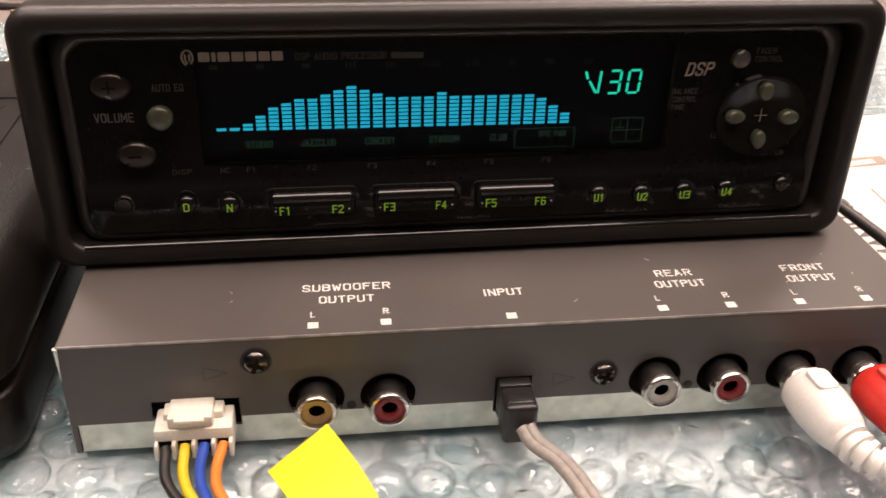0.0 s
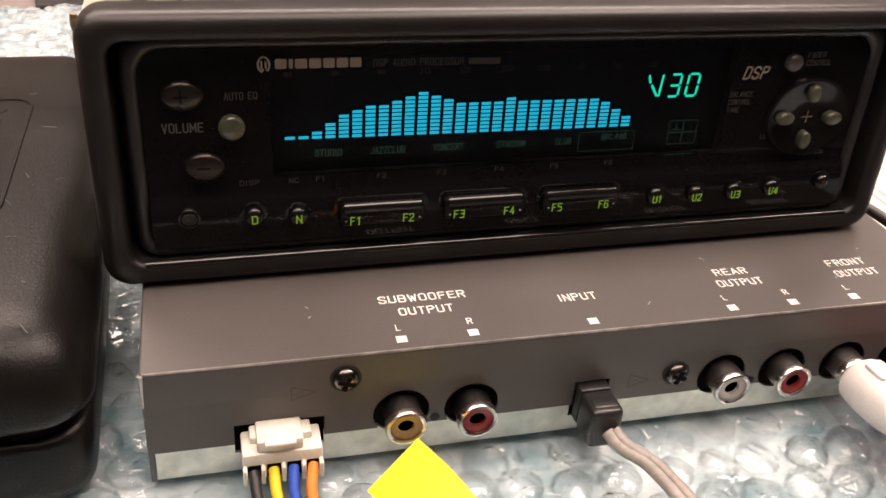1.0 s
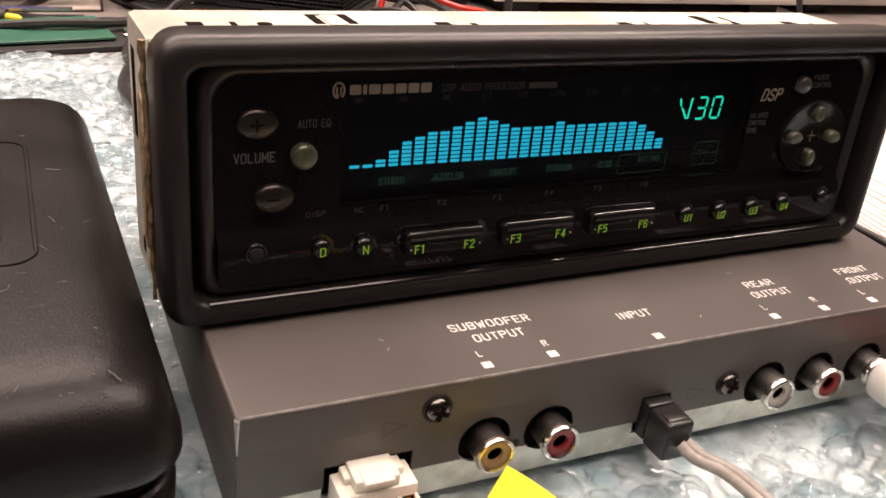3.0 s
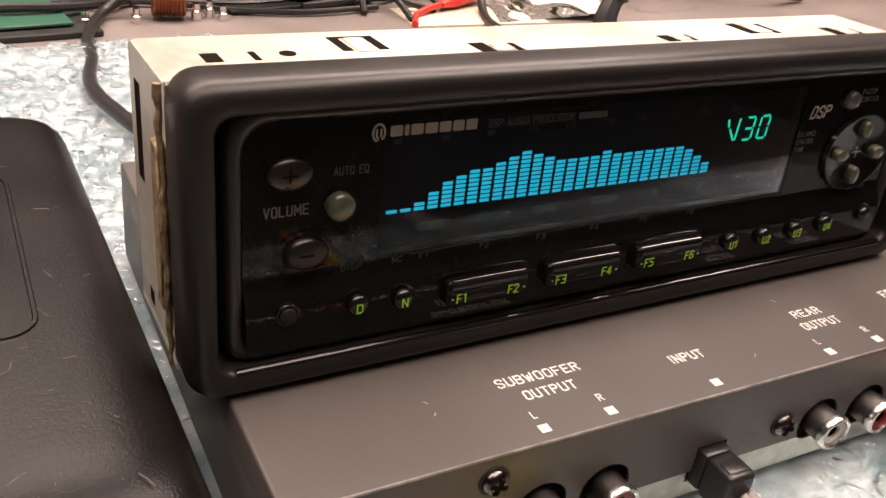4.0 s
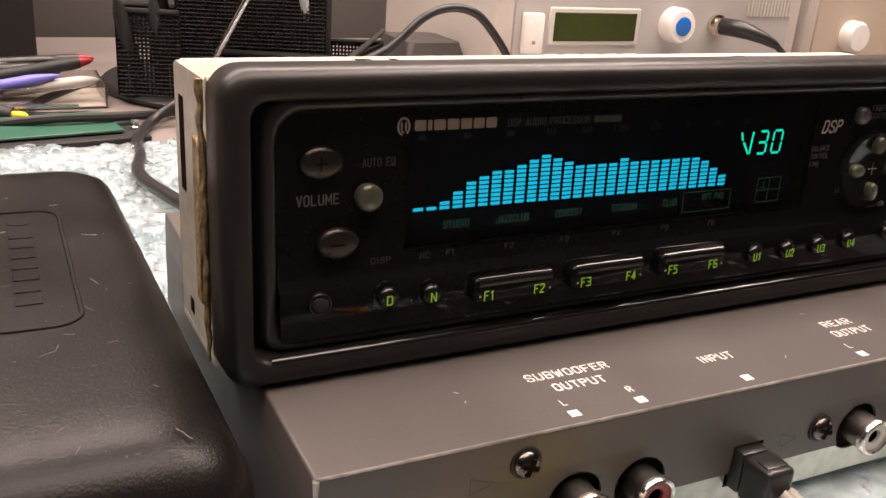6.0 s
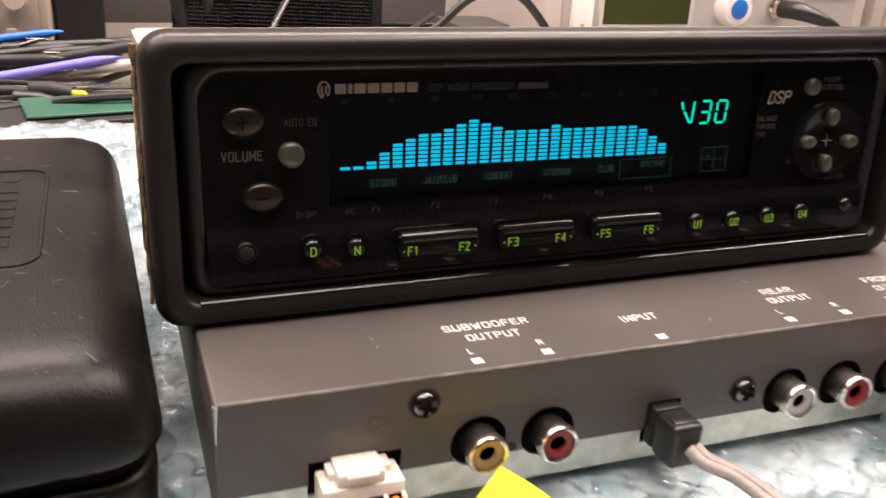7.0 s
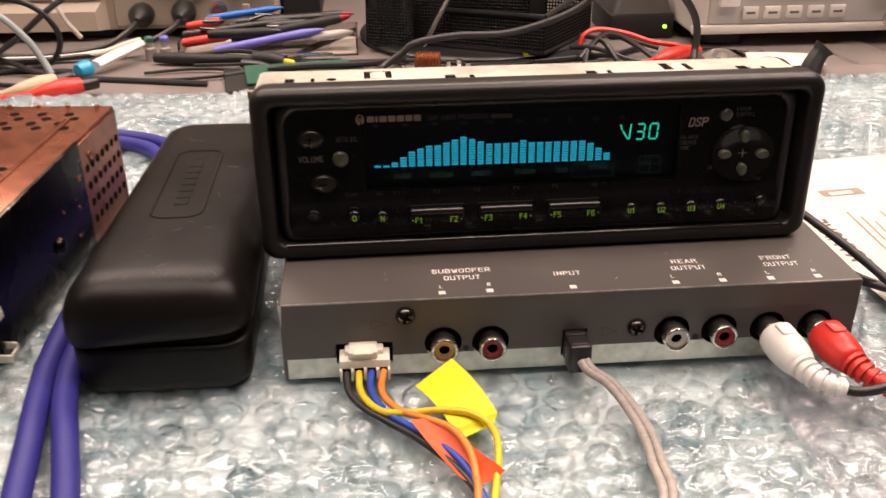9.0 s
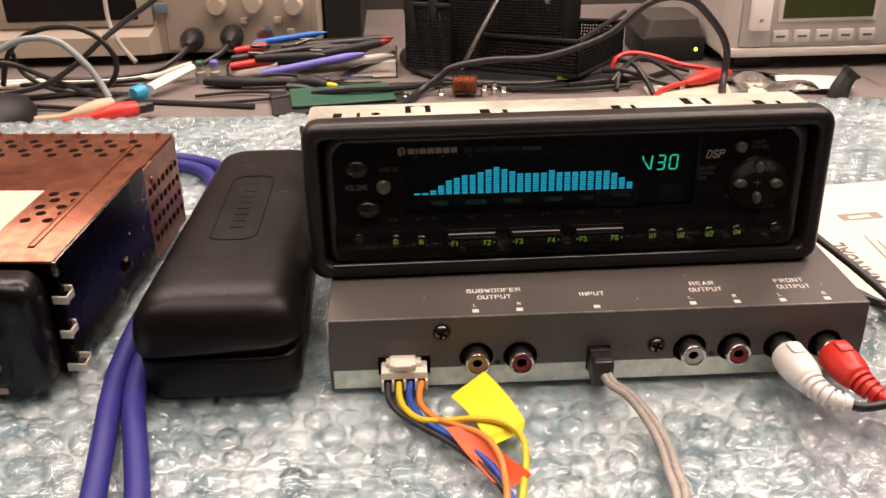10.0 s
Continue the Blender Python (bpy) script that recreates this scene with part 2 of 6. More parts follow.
def block(x0, x1, y0, y1, z0, z1, bevel=0.0, seg=2, bm=None):
    b = bmesh.new()
    bmesh.ops.create_cube(b, size=1.0, matrix=Matrix.Translation(((x0 + x1) / 2, (y0 + y1) / 2, (z0 + z1) / 2)) @ Matrix.Diagonal((x1 - x0, y1 - y0, z1 - z0, 1)))
    if bevel:
        bmesh.ops.bevel(b, geom=b.edges[:], offset=bevel, segments=seg, profile=0.5, affect="EDGES")
    return merge(bm, b)


def merge(bm, other):
    if bm is None:
        return other
    me = bpy.data.meshes.new("tmp")
    other.to_mesh(me)
    other.free()
    bm.from_mesh(me)
    bpy.data.meshes.remove(me)
    return bm


def rrect(u0, u1, v0, v1, r, n=5):
    """Outline of a rounded rectangle, counter-clockwise, as (u, v)."""
    pts = []
    for cx, cy, a in ((u1 - r, v1 - r, 0), (u0 + r, v1 - r, 90), (u0 + r, v0 + r, 180), (u1 - r, v0 + r, 270)):
        for k in range(n + 1):
            t = radians(a + 90 * k / n)
            pts.append((cx + r * math.cos(t), cy + r * math.sin(t)))
    return pts


def circle(cx, cy, rx, ry=None, n=24):
    ry = ry or rx
    return [(cx + rx * math.cos(2 * math.pi * k / n), cy + ry * math.sin(2 * math.pi * k / n)) for k in range(n)]


def ngon_prism(pts, d0, d1, m=None, bm=None, soft=0.0):
    """A prism over an outline (u, v), from depth d0 (front) to d1; u, depth, v are x, y, z before m."""
    b = bmesh.new()
    c = (sum(p[0] for p in pts) / len(pts), sum(p[1] for p in pts) / len(pts))
    if soft:
        w = max(abs(p[0] - c[0]) for p in pts)
        h = max(abs(p[1] - c[1]) for p in pts)
        ins = [(c[0] + (p[0] - c[0]) * (1 - soft / w), c[1] + (p[1] - c[1]) * (1 - soft / h)) for p in pts]
        mid = [(c[0] + (p[0] - c[0]) * (1 - 0.3 * soft / w), c[1] + (p[1] - c[1]) * (1 - 0.3 * soft / h)) for p in pts]
        loft(b, [[(u, d0, v) for u, v in ins], [(u, d0 + 0.3 * soft, v) for u, v in mid], [(u, d0 + soft, v) for u, v in pts], [(u, d1, v) for u, v in pts]])
    else:
        loft(b, [[(u, d0, v) for u, v in pts], [(u, d1, v) for u, v in pts]])
    if m is not None:
        b.transform(m)
    return merge(bm, b)


def revolve(profile, m, n=24, bm=None, caps=True):
    """Profile of (radius, height) turned about z, then placed by m."""
    b = bmesh.new()
    loft(b, [[(r * math.cos(2 * math.pi * k / n), r * math.sin(2 * math.pi * k / n), h) for k in range(n)] for r, h in profile], caps, caps)
    b.transform(m)
    return merge(bm, b)


def along(p, q):
    """A frame at p whose z axis points to q."""
    d = Vector(q) - Vector(p)
    return Matrix.Translation(p) @ d.to_track_quat("Z", "Y").to_matrix().to_4x4()


def spline(pts, step=8):
    pts = [Vector(p) for p in pts]
    ext = [pts[0] * 2 - pts[1]] + pts + [pts[-1] * 2 - pts[-2]]
    out = []
    for i in range(1, len(ext) - 2):
        a, b, c, d = ext[i - 1:i + 3]
        for k in range(step):
            t = k / step
            out.append(0.5 * (2 * b + (c - a) * t + (2 * a - 5 * b + 4 * c - d) * t * t + (3 * b - 3 * c + d - a) * t ** 3))
    return out + [pts[-1]]


def tube(pts, r, n=10, step=8, bm=None, flat=1.0):
    """A round cable along a smooth line; r may be a list along it."""
    line = spline(pts, step) if step > 1 else [Vector(p) for p in pts]
    b = bmesh.new()
    up, rings = Vector((0, 0, 1)), []
    for i, p in enumerate(line):
        d = (line[min(i + 1, len(line) - 1)] - line[max(i - 1, 0)]).normalized()
        side = d.cross(up)
        side = side.normalized() if side.length > 1e-3 else Vector((1, 0, 0))
        top = side.cross(d).normalized()
        up = top
        rr = r if not isinstance(r, (list, tuple)) else float(np.interp(i / (len(line) - 1), np.linspace(0, 1, len(r)), r))
        rings.append([p + side * (rr * math.cos(2 * math.pi * k / n)) + top * (rr * flat * math.sin(2 * math.pi * k / n)) for k in range(n)])
    loft(b, rings)
    return merge(bm, b)


def text(s, u0, u1, v0, v1, m, depth=0.05, slant=0.0, bm=None):
    """Lettering fitted into the box u0..u1, v0..v1 of the plane whose x, z axes m carries."""
    cu = bpy.data.curves.new("t", "FONT")
    cu.body, cu.resolution_u, cu.shear, cu.offset, cu.space_character = s, 2, slant, 0.026, 1.1
    ob = bpy.data.objects.new("t", cu)
    me = bpy.data.meshes.new_from_object(ob)
    b = bmesh.new()
    b.from_mesh(me)
    bpy.data.objects.remove(ob)
    bpy.data.curves.remove(cu)
    bpy.data.meshes.remove(me)
    xs, ys = [v.co.x for v in b.verts], [v.co.y for v in b.verts]
    x0, x1, y0, y1 = min(xs), max(xs), min(ys), max(ys)
    for v in b.verts:
        v.co = Vector((u0 + (v.co.x - x0) / max(x1 - x0, 1e-6) * (u1 - u0), -depth, v0 + (v.co.y - y0) / max(y1 - y0, 1e-6) * (v1 - v0)))
    b.transform(m)
    return merge(bm, b)


def strokes(lines, w, m, depth=0.05, bm=None):
    """Flat strokes of width w between (u, v) pairs."""
    b = bmesh.new()
    for (a, c) in lines:
        a, c = Vector(a), Vector(c)
        d = (c - a).normalized()
        s = Vector((-d.y, d.x)) * (w / 2)
        b.faces.new([b.verts.new((p.x, -depth, p.y)) for p in (a - s, c - s, c + s, a + s)])
    b.transform(m)
    return merge(bm, b)


TOP = Matrix(((1, 0, 0, 0), (0, 0, 1, 0), (0, -1, 0, 0), (0, 0, 0, 1)))  # a plane that faces up: u to x, v to y


def on_top(z):
    return Matrix.Translation((0, 0, z)) @ TOP


# condensed capital letters as strokes on a 2 x 4 field
B_, D_ = [(0, 0), (0, 4), (1.5, 4), (2, 3.5), (2, 2.6), (1.5, 2.1), (0, 2.1)], [(1.5, 2.1), (2, 1.6), (2, 0.5), (1.5, 0), (0, 0)]
ROUND = [(0.5, 0), (0, 0.5), (0, 3.5), (0.5, 4), (1.5, 4), (2, 3.5), (2, 0.5), (1.5, 0), (0.5, 0)]
GLYPH = {"A": [[(0, 0), (1, 4), (2, 0)], [(0.35, 1.3), (1.65, 1.3)]], "B": [B_, D_], "C": [[(2, 3.2), (2, 3.5), (1.5, 4), (0.5, 4), (0, 3.5), (0, 0.5), (0.5, 0), (1.5, 0), (2, 0.5), (2, 0.8)]],
         "D": [[(0, 0), (0, 4), (1.4, 4), (2, 3.4), (2, 0.6), (1.4, 0), (0, 0)]], "E": [[(2, 4), (0, 4), (0, 0), (2, 0)], [(0, 2.1), (1.6, 2.1)]], "F": [[(2, 4), (0, 4), (0, 0)], [(0, 2.1), (1.6, 2.1)]],
         "G": [[(2, 3.2), (2, 3.5), (1.5, 4), (0.5, 4), (0, 3.5), (0, 0.5), (0.5, 0), (2, 0), (2, 1.9), (1.2, 1.9)]], "H": [[(0, 0), (0, 4)], [(2, 0), (2, 4)], [(0, 2.1), (2, 2.1)]], "I": [[(0.3, 0), (0.3, 4)]],
         "J": [[(0, 0.9), (0, 0.5), (0.5, 0), (1.5, 0), (2, 0.5), (2, 4)]], "K": [[(0, 0), (0, 4)], [(2, 4), (0.2, 2), (2, 0)]], "L": [[(0, 4), (0, 0), (1.9, 0)]], "M": [[(0, 0), (0, 4), (1.2, 1.2), (2.4, 4), (2.4, 0)]],
         "N": [[(0, 0), (0, 4), (2, 0), (2, 4)]], "O": [ROUND], "P": [B_], "Q": [ROUND, [(1.2, 0.9), (2.1, -0.2)]], "R": [B_, [(1.1, 2.1), (2, 0)]],
         "S": [[(2, 3.2), (2, 3.5), (1.5, 4), (0.5, 4), (0, 3.5), (0, 2.7), (0.4, 2.2), (1.6, 1.8), (2, 1.3), (2, 0.5), (1.5, 0), (0.5, 0), (0, 0.5), (0, 0.8)]], "T": [[(0, 4), (2, 4)], [(1, 4), (1, 0)]],
         "U": [[(0, 4), (0, 0.5), (0.5, 0), (1.5, 0), (2, 0.5), (2, 4)]], "V": [[(0, 4), (1, 0), (2, 4)]], "W": [[(0, 4), (0.6, 0), (1.2, 3.0), (1.8, 0), (2.4, 4)]], "Y": [[(0, 4), (1, 2), (2, 4)], [(1, 2), (1, 0)]],
         "Z": [[(0, 4), (2, 4), (0, 0), (2, 0)]], " ": [], "1": [[(0.2, 3.3), (1, 4), (1, 0)]], "2": [[(0, 3.3), (0, 3.5), (0.5, 4), (1.5, 4), (2, 3.5), (2, 2.7), (0, 0.3), (0, 0), (2, 0)]],
         "3": [[(0, 4), (2, 4), (2, 0), (0, 0)], [(0.5, 2.1), (2, 2.1)]], "4": [[(1.5, 0), (1.5, 4), (0, 1.2), (2.1, 1.2)]], "5": [[(2, 4), (0, 4), (0, 2.3), (1.5, 2.3), (2, 1.8), (2, 0.5), (1.5, 0), (0, 0)]],
         "6": [[(2, 3.6), (1.5, 4), (0.5, 4), (0, 3.5), (0, 0.5), (0.5, 0), (1.5, 0), (2, 0.5), (2, 1.8), (1.5, 2.2), (0, 2.2)]]}


def letters(s, u0, u1, v0, v1, m, weight=0.66, slant=0.0, depth=0.05):
    """Condensed stroke capitals fitted into the box u0..u1, v0..v1."""
    wide = [{"I": 0.6, "M": 2.4, "W": 2.4, " ": 1.2}.get(c, 2.0) for c in s]
    total = sum(wide) + 1.15 * (len(s) - 1) + weight
    kx, kz, x, lines = (u1 - u0) / total, (v1 - v0) / (4 + weight), weight / 2, []
    for c, w in zip(s, wide):
        for line in GLYPH[c]:
            P = [(u0 + (x + a + slant * b) * kx, v0 + (b + weight / 2) * kz) for a, b in line]
            lines += list(zip(P, P[1:]))
        x += w + 1.15
    t = weight * min(kx, kz)
    bm = bmesh.new()
    for n, (a, c) in enumerate(lines):
        a, c = Vector(a), Vector(c)
        d = (c - a).normalized() * (t * 0.42)
        strokes([(tuple(a - d), tuple(c + d))], t, m, depth + 0.0004 * n, bm)
    return bm


# ---- the room and the bench ----
BENCH_Z = -20.0
solo("bench", block(-900, 1100, -92, 720, -60, BENCH_Z, 4), BENCH, "grey laminate workbench top with scuffed surface", "workbench", kind="structure")
solo("floor", block(-2500, 2700, -3000, 760, -820, -770), FLOORM, "dark vinyl workshop floor", "floor", kind="structure")
solo("wall_north", block(-2500, 2700, 740, 800, -770, 1600), WALLP, "plain grey-beige painted wall behind the bench", "wall", kind="structure")
# out of view; added to set the reflections in the panel
solo("wall_south", block(-2500, 2700, -3060, -3000, -770, 1600), DARKWALL, "unseen far wall, toned for the reflections it gives", "wall", kind="structure")
solo("wall_west", block(-2560, -2500, -3000, 740, -770, 1600), WALLP, "plain grey-beige painted wall", "wall", kind="structure")
solo("wall_east", block(2700, 2760, -3000, 740, -770, 1600), WALLP, "plain grey-beige painted wall", "wall", kind="structure")
solo("ceiling", block(-2560, 2760, -3060, 800, 1600, 1660), CEIL, "plain white ceiling", "ceiling", kind="structure")

# ---- bubble wrap ----


def wrap_height(x, y):
    n = noise.noise(Vector((x * 0.012, y * 0.012, 0.3))) * 2.2 + noise.noise(Vector((x * 0.04, y * 0.04, 4.0))) * 0.9
    back = max(0.0, (y - 150) / 200.0)
    flat = 1.0 if (-8 < x < 186 and -2 < y < 150) else 0.0
    z = -2.2 + n * (0.25 if flat else 1.0) - 9.0 * min(1.0, back)
    edge = max(0.0, (y - 325) / 22.0)
    return z - 9.0 * min(1.0, edge) ** 2


WX0, WX1, WY0, WY1 = -330, 470, -82, 346


def wrap_sheet():
    bm = bmesh.new()
    nx, ny = 134, 78
    rows = []
    for j in range(ny + 1):
        y = WY0 + (WY1 - WY0) * j / ny
        rows.append([bm.verts.new((WX0 + (WX1 - WX0) * i / nx, y + (4 * noise.noise(Vector((i * 0.1, 7, 0))) if j == ny else 0), wrap_height(WX0 + (WX1 - WX0) * i / nx, y) - 0.6)) for i in range(nx + 1)])
    for j in range(ny):
        for i in range(nx):
            bm.faces.new((rows[j][i], rows[j][i + 1], rows[j + 1][i + 1], rows[j + 1][i]))
    edge = [e for e in bm.edges if e.is_boundary]
    ret = bmesh.ops.extrude_edge_only(bm, edges=edge)
    for v in ret["geom"]:
        if isinstance(v, bmesh.types.BMVert):
            v.co.z = BENCH_Z + 0.1
    return bm


def bubble_places():
    """Centre, radius and height of every bubble, in a loose hexagonal pattern."""
    rnd = random.Random(4)
    out, pitch, j, y = [], 10.9, 0, WY0 + 4
    while y < WY1 - 4:
        x = WX0 + 4 + (pitch / 2 if j % 2 else 0)
        while x < WX1 - 4:
            cx, cy = x + rnd.uniform(-0.9, 0.9), y + rnd.uniform(-0.9, 0.9)
            r, h = rnd.uniform(4.2, 5.0), rnd.uniform(2.2, 3.2) * (0.35 if rnd.random() < 0.15 else 1.0)
            hidden = (4 < x < 174 and 6 < y < 110) or (-55 < x < -14 and 12 < y < 112) or (x < -95 and 25 < y < 135) or (200 < x < 398 and 24 < y < 160)
            if not hidden:
                out.append((cx, cy, r, h * (0.45 if -9 < cx < 186 and -9 < cy < 126 else 1.0)))
            x += pitch
        y += pitch * 0.866
        j += 1
    return out


PLACES = bubble_places()


def wrap_bubbles():
    """Flat-topped air bubbles with creased, partly slack tops."""
    rnd = random.Random(5)
    verts, faces, n = [], [], 18
    prof = ((1.0, 0.0), (1.02, 0.30), (0.97, 0.62), (0.86, 0.86), (0.68, 0.97), (0.36, 1.0))
    for cx, cy, r, h in PLACES:
        z0, ph, k0 = wrap_height(cx, cy) - 0.3, rnd.uniform(0, 6.3), len(verts)
        slack, lean, fold = rnd.uniform(0.0, 0.5), rnd.uniform(0, 6.3), rnd.randint(2, 4)
        for q, (pr, pz) in enumerate(prof):
            for k in range(n):
                a = ph + 2 * math.pi * k / n
                dent = 1 - slack * 0.55 * max(0.0, math.cos(a - lean)) * pz ** 2 + 0.10 * math.sin(fold * a + lean) * pz
                wave = 1 + 0.035 * math.sin(3 * a + lean)
                verts.append((cx + r * pr * wave * math.cos(a), cy + r * pr * wave * math.sin(a), z0 + h * pz * dent * (1 + rnd.uniform(-0.13, 0.13) * (q > 1))))
        verts.append((cx, cy, z0 + h * rnd.uniform(0.72, 1.02) * (1 - 0.3 * slack)))
        top = len(verts) - 1
        for q in range(len(prof) - 1):
            for k in range(n):
                a, b = k0 + q * n + k, k0 + q * n + (k + 1) % n
                faces.append((a, b, b + n, a + n))
        for k in range(n):
            faces.append((k0 + 5 * n + k, k0 + 5 * n + (k + 1) % n, top))
    me = bpy.data.meshes.new("bubbles")
    me.from_pydata([(a * MM, b * MM, c * MM) for a, b, c in verts], [], faces)
    me.polygons.foreach_set("use_smooth", [True] * len(me.polygons))
    me.materials.append(BUBBLE)
    return me


def film_sheet():
    """Upper plastic layer, draped over the bubbles and crumpled between them."""
    nx, ny = 440, 250
    xs, ys = np.linspace(WX0 + 2, WX1 - 2, nx + 1), np.linspace(WY0 + 2, WY1 - 4, ny + 1)
    gx, gy = np.meshgrid(xs, ys)
    dome = np.zeros_like(gx)
    sx, sy = xs[1] - xs[0], ys[1] - ys[0]
    for cx, cy, r, h in PLACES:
        i0, i1 = max(0, int((cx - r - 1 - xs[0]) / sx)), min(nx, int((cx + r + 1 - xs[0]) / sx) + 1)
        j0, j1 = max(0, int((cy - r - 1 - ys[0]) / sy)), min(ny, int((cy + r + 1 - ys[0]) / sy) + 1)
        sub = (slice(j0, j1 + 1), slice(i0, i1 + 1))
        d = np.hypot(gx[sub] - cx, gy[sub] - cy) / r
        dome[sub] = np.maximum(dome[sub], 0.62 * h * np.clip(1 - d ** 3, 0, 1))
    verts = []
    for j in range(ny + 1):
        for i in range(nx + 1):
            x, y = float(gx[j, i]), float(gy[j, i])
            c = abs(noise.noise(Vector((x * 0.09, y * 0.09, 9.0)))) + 0.6 * abs(noise.noise(Vector((x * 0.24, y * 0.24, 3.0))))
            low = 0.15 if (-8 < x < 186 and -3 < y < 130) or (196 < x < 402 and 20 < y < 164) else 1.0
            verts.append((x * MM, y * MM, (wrap_height(x, y) + 0.45 + float(dome[j, i]) * low + 0.9 * c * low) * MM))
    w = nx + 1
    faces = [(j * w + i, j * w + i + 1, (j + 1) * w + i + 1, (j + 1) * w + i) for j in range(ny) for i in range(nx)]
    me = bpy.data.meshes.new("carrier_film")
    me.from_pydata(verts, [], faces)
    me.polygons.foreach_set("use_smooth", [True] * len(me.polygons))
    me.materials.append(TOPFILM)
    return me


wrap = thing("bubble_wrap", (70, 100, BENCH_Z), "crumpled clear bluish bubble wrap laid in layers over the bench", "bubble wrap")
part("under_layer", wrap_sheet(), WRAPBASE, wrap, "milky pale blue lower layers", 80)
top_film = new("carrier_film", film_sheet())
top_film.parent, top_film.matrix_parent_inverse = wrap, Matrix.Translation(-wrap.location)
tagged(top_film, "clear rippled film")
bub = new("bubble_layer", wrap_bubbles())
bub.parent, bub.matrix_parent_inverse = wrap, Matrix.Translation(-wrap.location)
tagged(bub, "clear round air bubbles", kind="stuff")

# ---- grey processor box ----
BW, BD, BH = 178.0, 126.0, 26.7
FRONT = Matrix.Identity(4)
pbox = thing("processor_box", (89, 75, 0), "dark grey painted sheet-metal audio processor box lying on bubble wrap", "audio processor")


JACKS = [(48.4, 11.3, GOLD, "yellow"), (62.9, 11.0, CHROME, "red"), (119.5, 11.3, CHROME, "white"), (134.5, 11.2, CHROME, "red"), (150.0, 11.2, CHROME, "white"), (165.2, 11.2, CHROME, "red")]
SEAM, HOLE_R = 7.6, 5.7


def front_edge(side):
    """Edge of the apron (side 1) or of the chassis front (side -1) along the seam, notched round plugs and jacks."""
    pts = []
    gaps = [("rect", 15.9, 33.1, 12.4 if side > 0 else 4.6), ("rect", 85.1, 92.8, 13.7 if side > 0 else 3.8)] + [("arc", jx, jz - 0.3, 0) for jx, jz, m, hue in JACKS]
    for kind, a, b, c in sorted(gaps, key=lambda g: g[1]):
        if kind == "rect":
            pts += [(a, SEAM), (a, c), (b, c), (b, SEAM)]
            continue
        dz = SEAM - b
        half = math.sqrt(HOLE_R ** 2 - dz ** 2)
        a0, a1 = math.atan2(dz, -half), math.atan2(dz, half)
        sweep = (a1 - a0) % (2 * math.pi) if side < 0 else -((a0 - a1) % (2 * math.pi))
        for k in range(25):
            t = a0 + sweep * k / 24
            pts.append((a + HOLE_R * math.cos(t), b + HOLE_R * math.sin(t)))
    return pts


def cover():
    """Sheet cover: top, sides and a front apron with cut-outs for the jacks."""
    b = bmesh.new()
    bmesh.ops.create_cube(b, size=1.0, matrix=Matrix.Translation((BW / 2, BD / 2, (18.5 + BH) / 2)) @ Matrix.Diagonal((BW, BD, BH - 18.5, 1)))
    bmesh.ops.bevel(b, geom=[e for e in b.edges if max(v.co.z for v in e.verts) > 20], offset=0.7, segments=3, profile=0.5, affect="EDGES")
    ngon_prism([(0.2, 18.5), (0.2, SEAM)] + front_edge(1) + [(BW - 0.2, SEAM), (BW - 0.2, 18.5)], 0.0, 0.7, None, b)
    block(0, 1.0, 0.3, BD, 0.2, 18.5, 0, 1, b)
    return block(BW - 1.0, BW, 0.3, BD, 0.2, 18.5, 0, 1, b)


part("cover", cover(), GREY_PAINT, pbox, "dark grey painted cover")
low = ngon_prism([(1.1, 0.0), (1.1, SEAM + 0.1)] + front_edge(-1) + [(BW - 1.1, SEAM + 0.1), (BW - 1.1, 0.0)], 0.9, 1.6)
part("chassis", block(1.1, BW - 1.1, 1.6, BD - 1, 0.0, 1.0, 0, 1, low), ZINC, pbox, "bare zinc-plated lower chassis")
part("inner_board", block(1.4, BW - 1.4, 1.7, BD - 2, 1.2, 18.3), HOLE, pbox, "dark inside of the box")
INS = {"yellow": mat("ochre_plastic", (0.46, 0.30, 0.14), 0.4), "red": DARKRED, "white": METER}
STEM = mat("jack_stem_steel", (0.20, 0.19, 0.18), 0.34, 1.0, 0.2, 500, 90)
for jx, jz, metal, hue in JACKS:
    at = pose(jx, 0, jz, 90)
    jack = part("rca_jack", revolve([(3.7, 3.4), (4.15, 3.7), (4.2, 4.6), (3.95, 5.2), (3.55, 5.35), (3.2, 5.1), (3.1, 4.6), (3.1, 2.0)], at, 32), metal, pbox, "plated socket ring with " + hue + " insert")
    part("stem", revolve([(3.75, -1.8), (3.75, 3.5)], at, 28), STEM, jack, "dull steel stem")
    part("insert", revolve([(3.12, 3.4), (3.12, 4.6), (2.8, 4.75), (1.7, 4.6), (1.6, 3.8)], at, 24, caps=False), INS[hue], jack)
    part("socket_hole", revolve([(1.8, 3.9), (0.2, 3.9)], at, 16), HOLE, jack)
for jx in (55.4, 127.1, 157.8):
    part("rivet", revolve([(1.0, 0), (1.0, 0.2), (0.2, 0.3)], pose(jx, -0.05, 8.9, 90), 14), DULL, pbox)


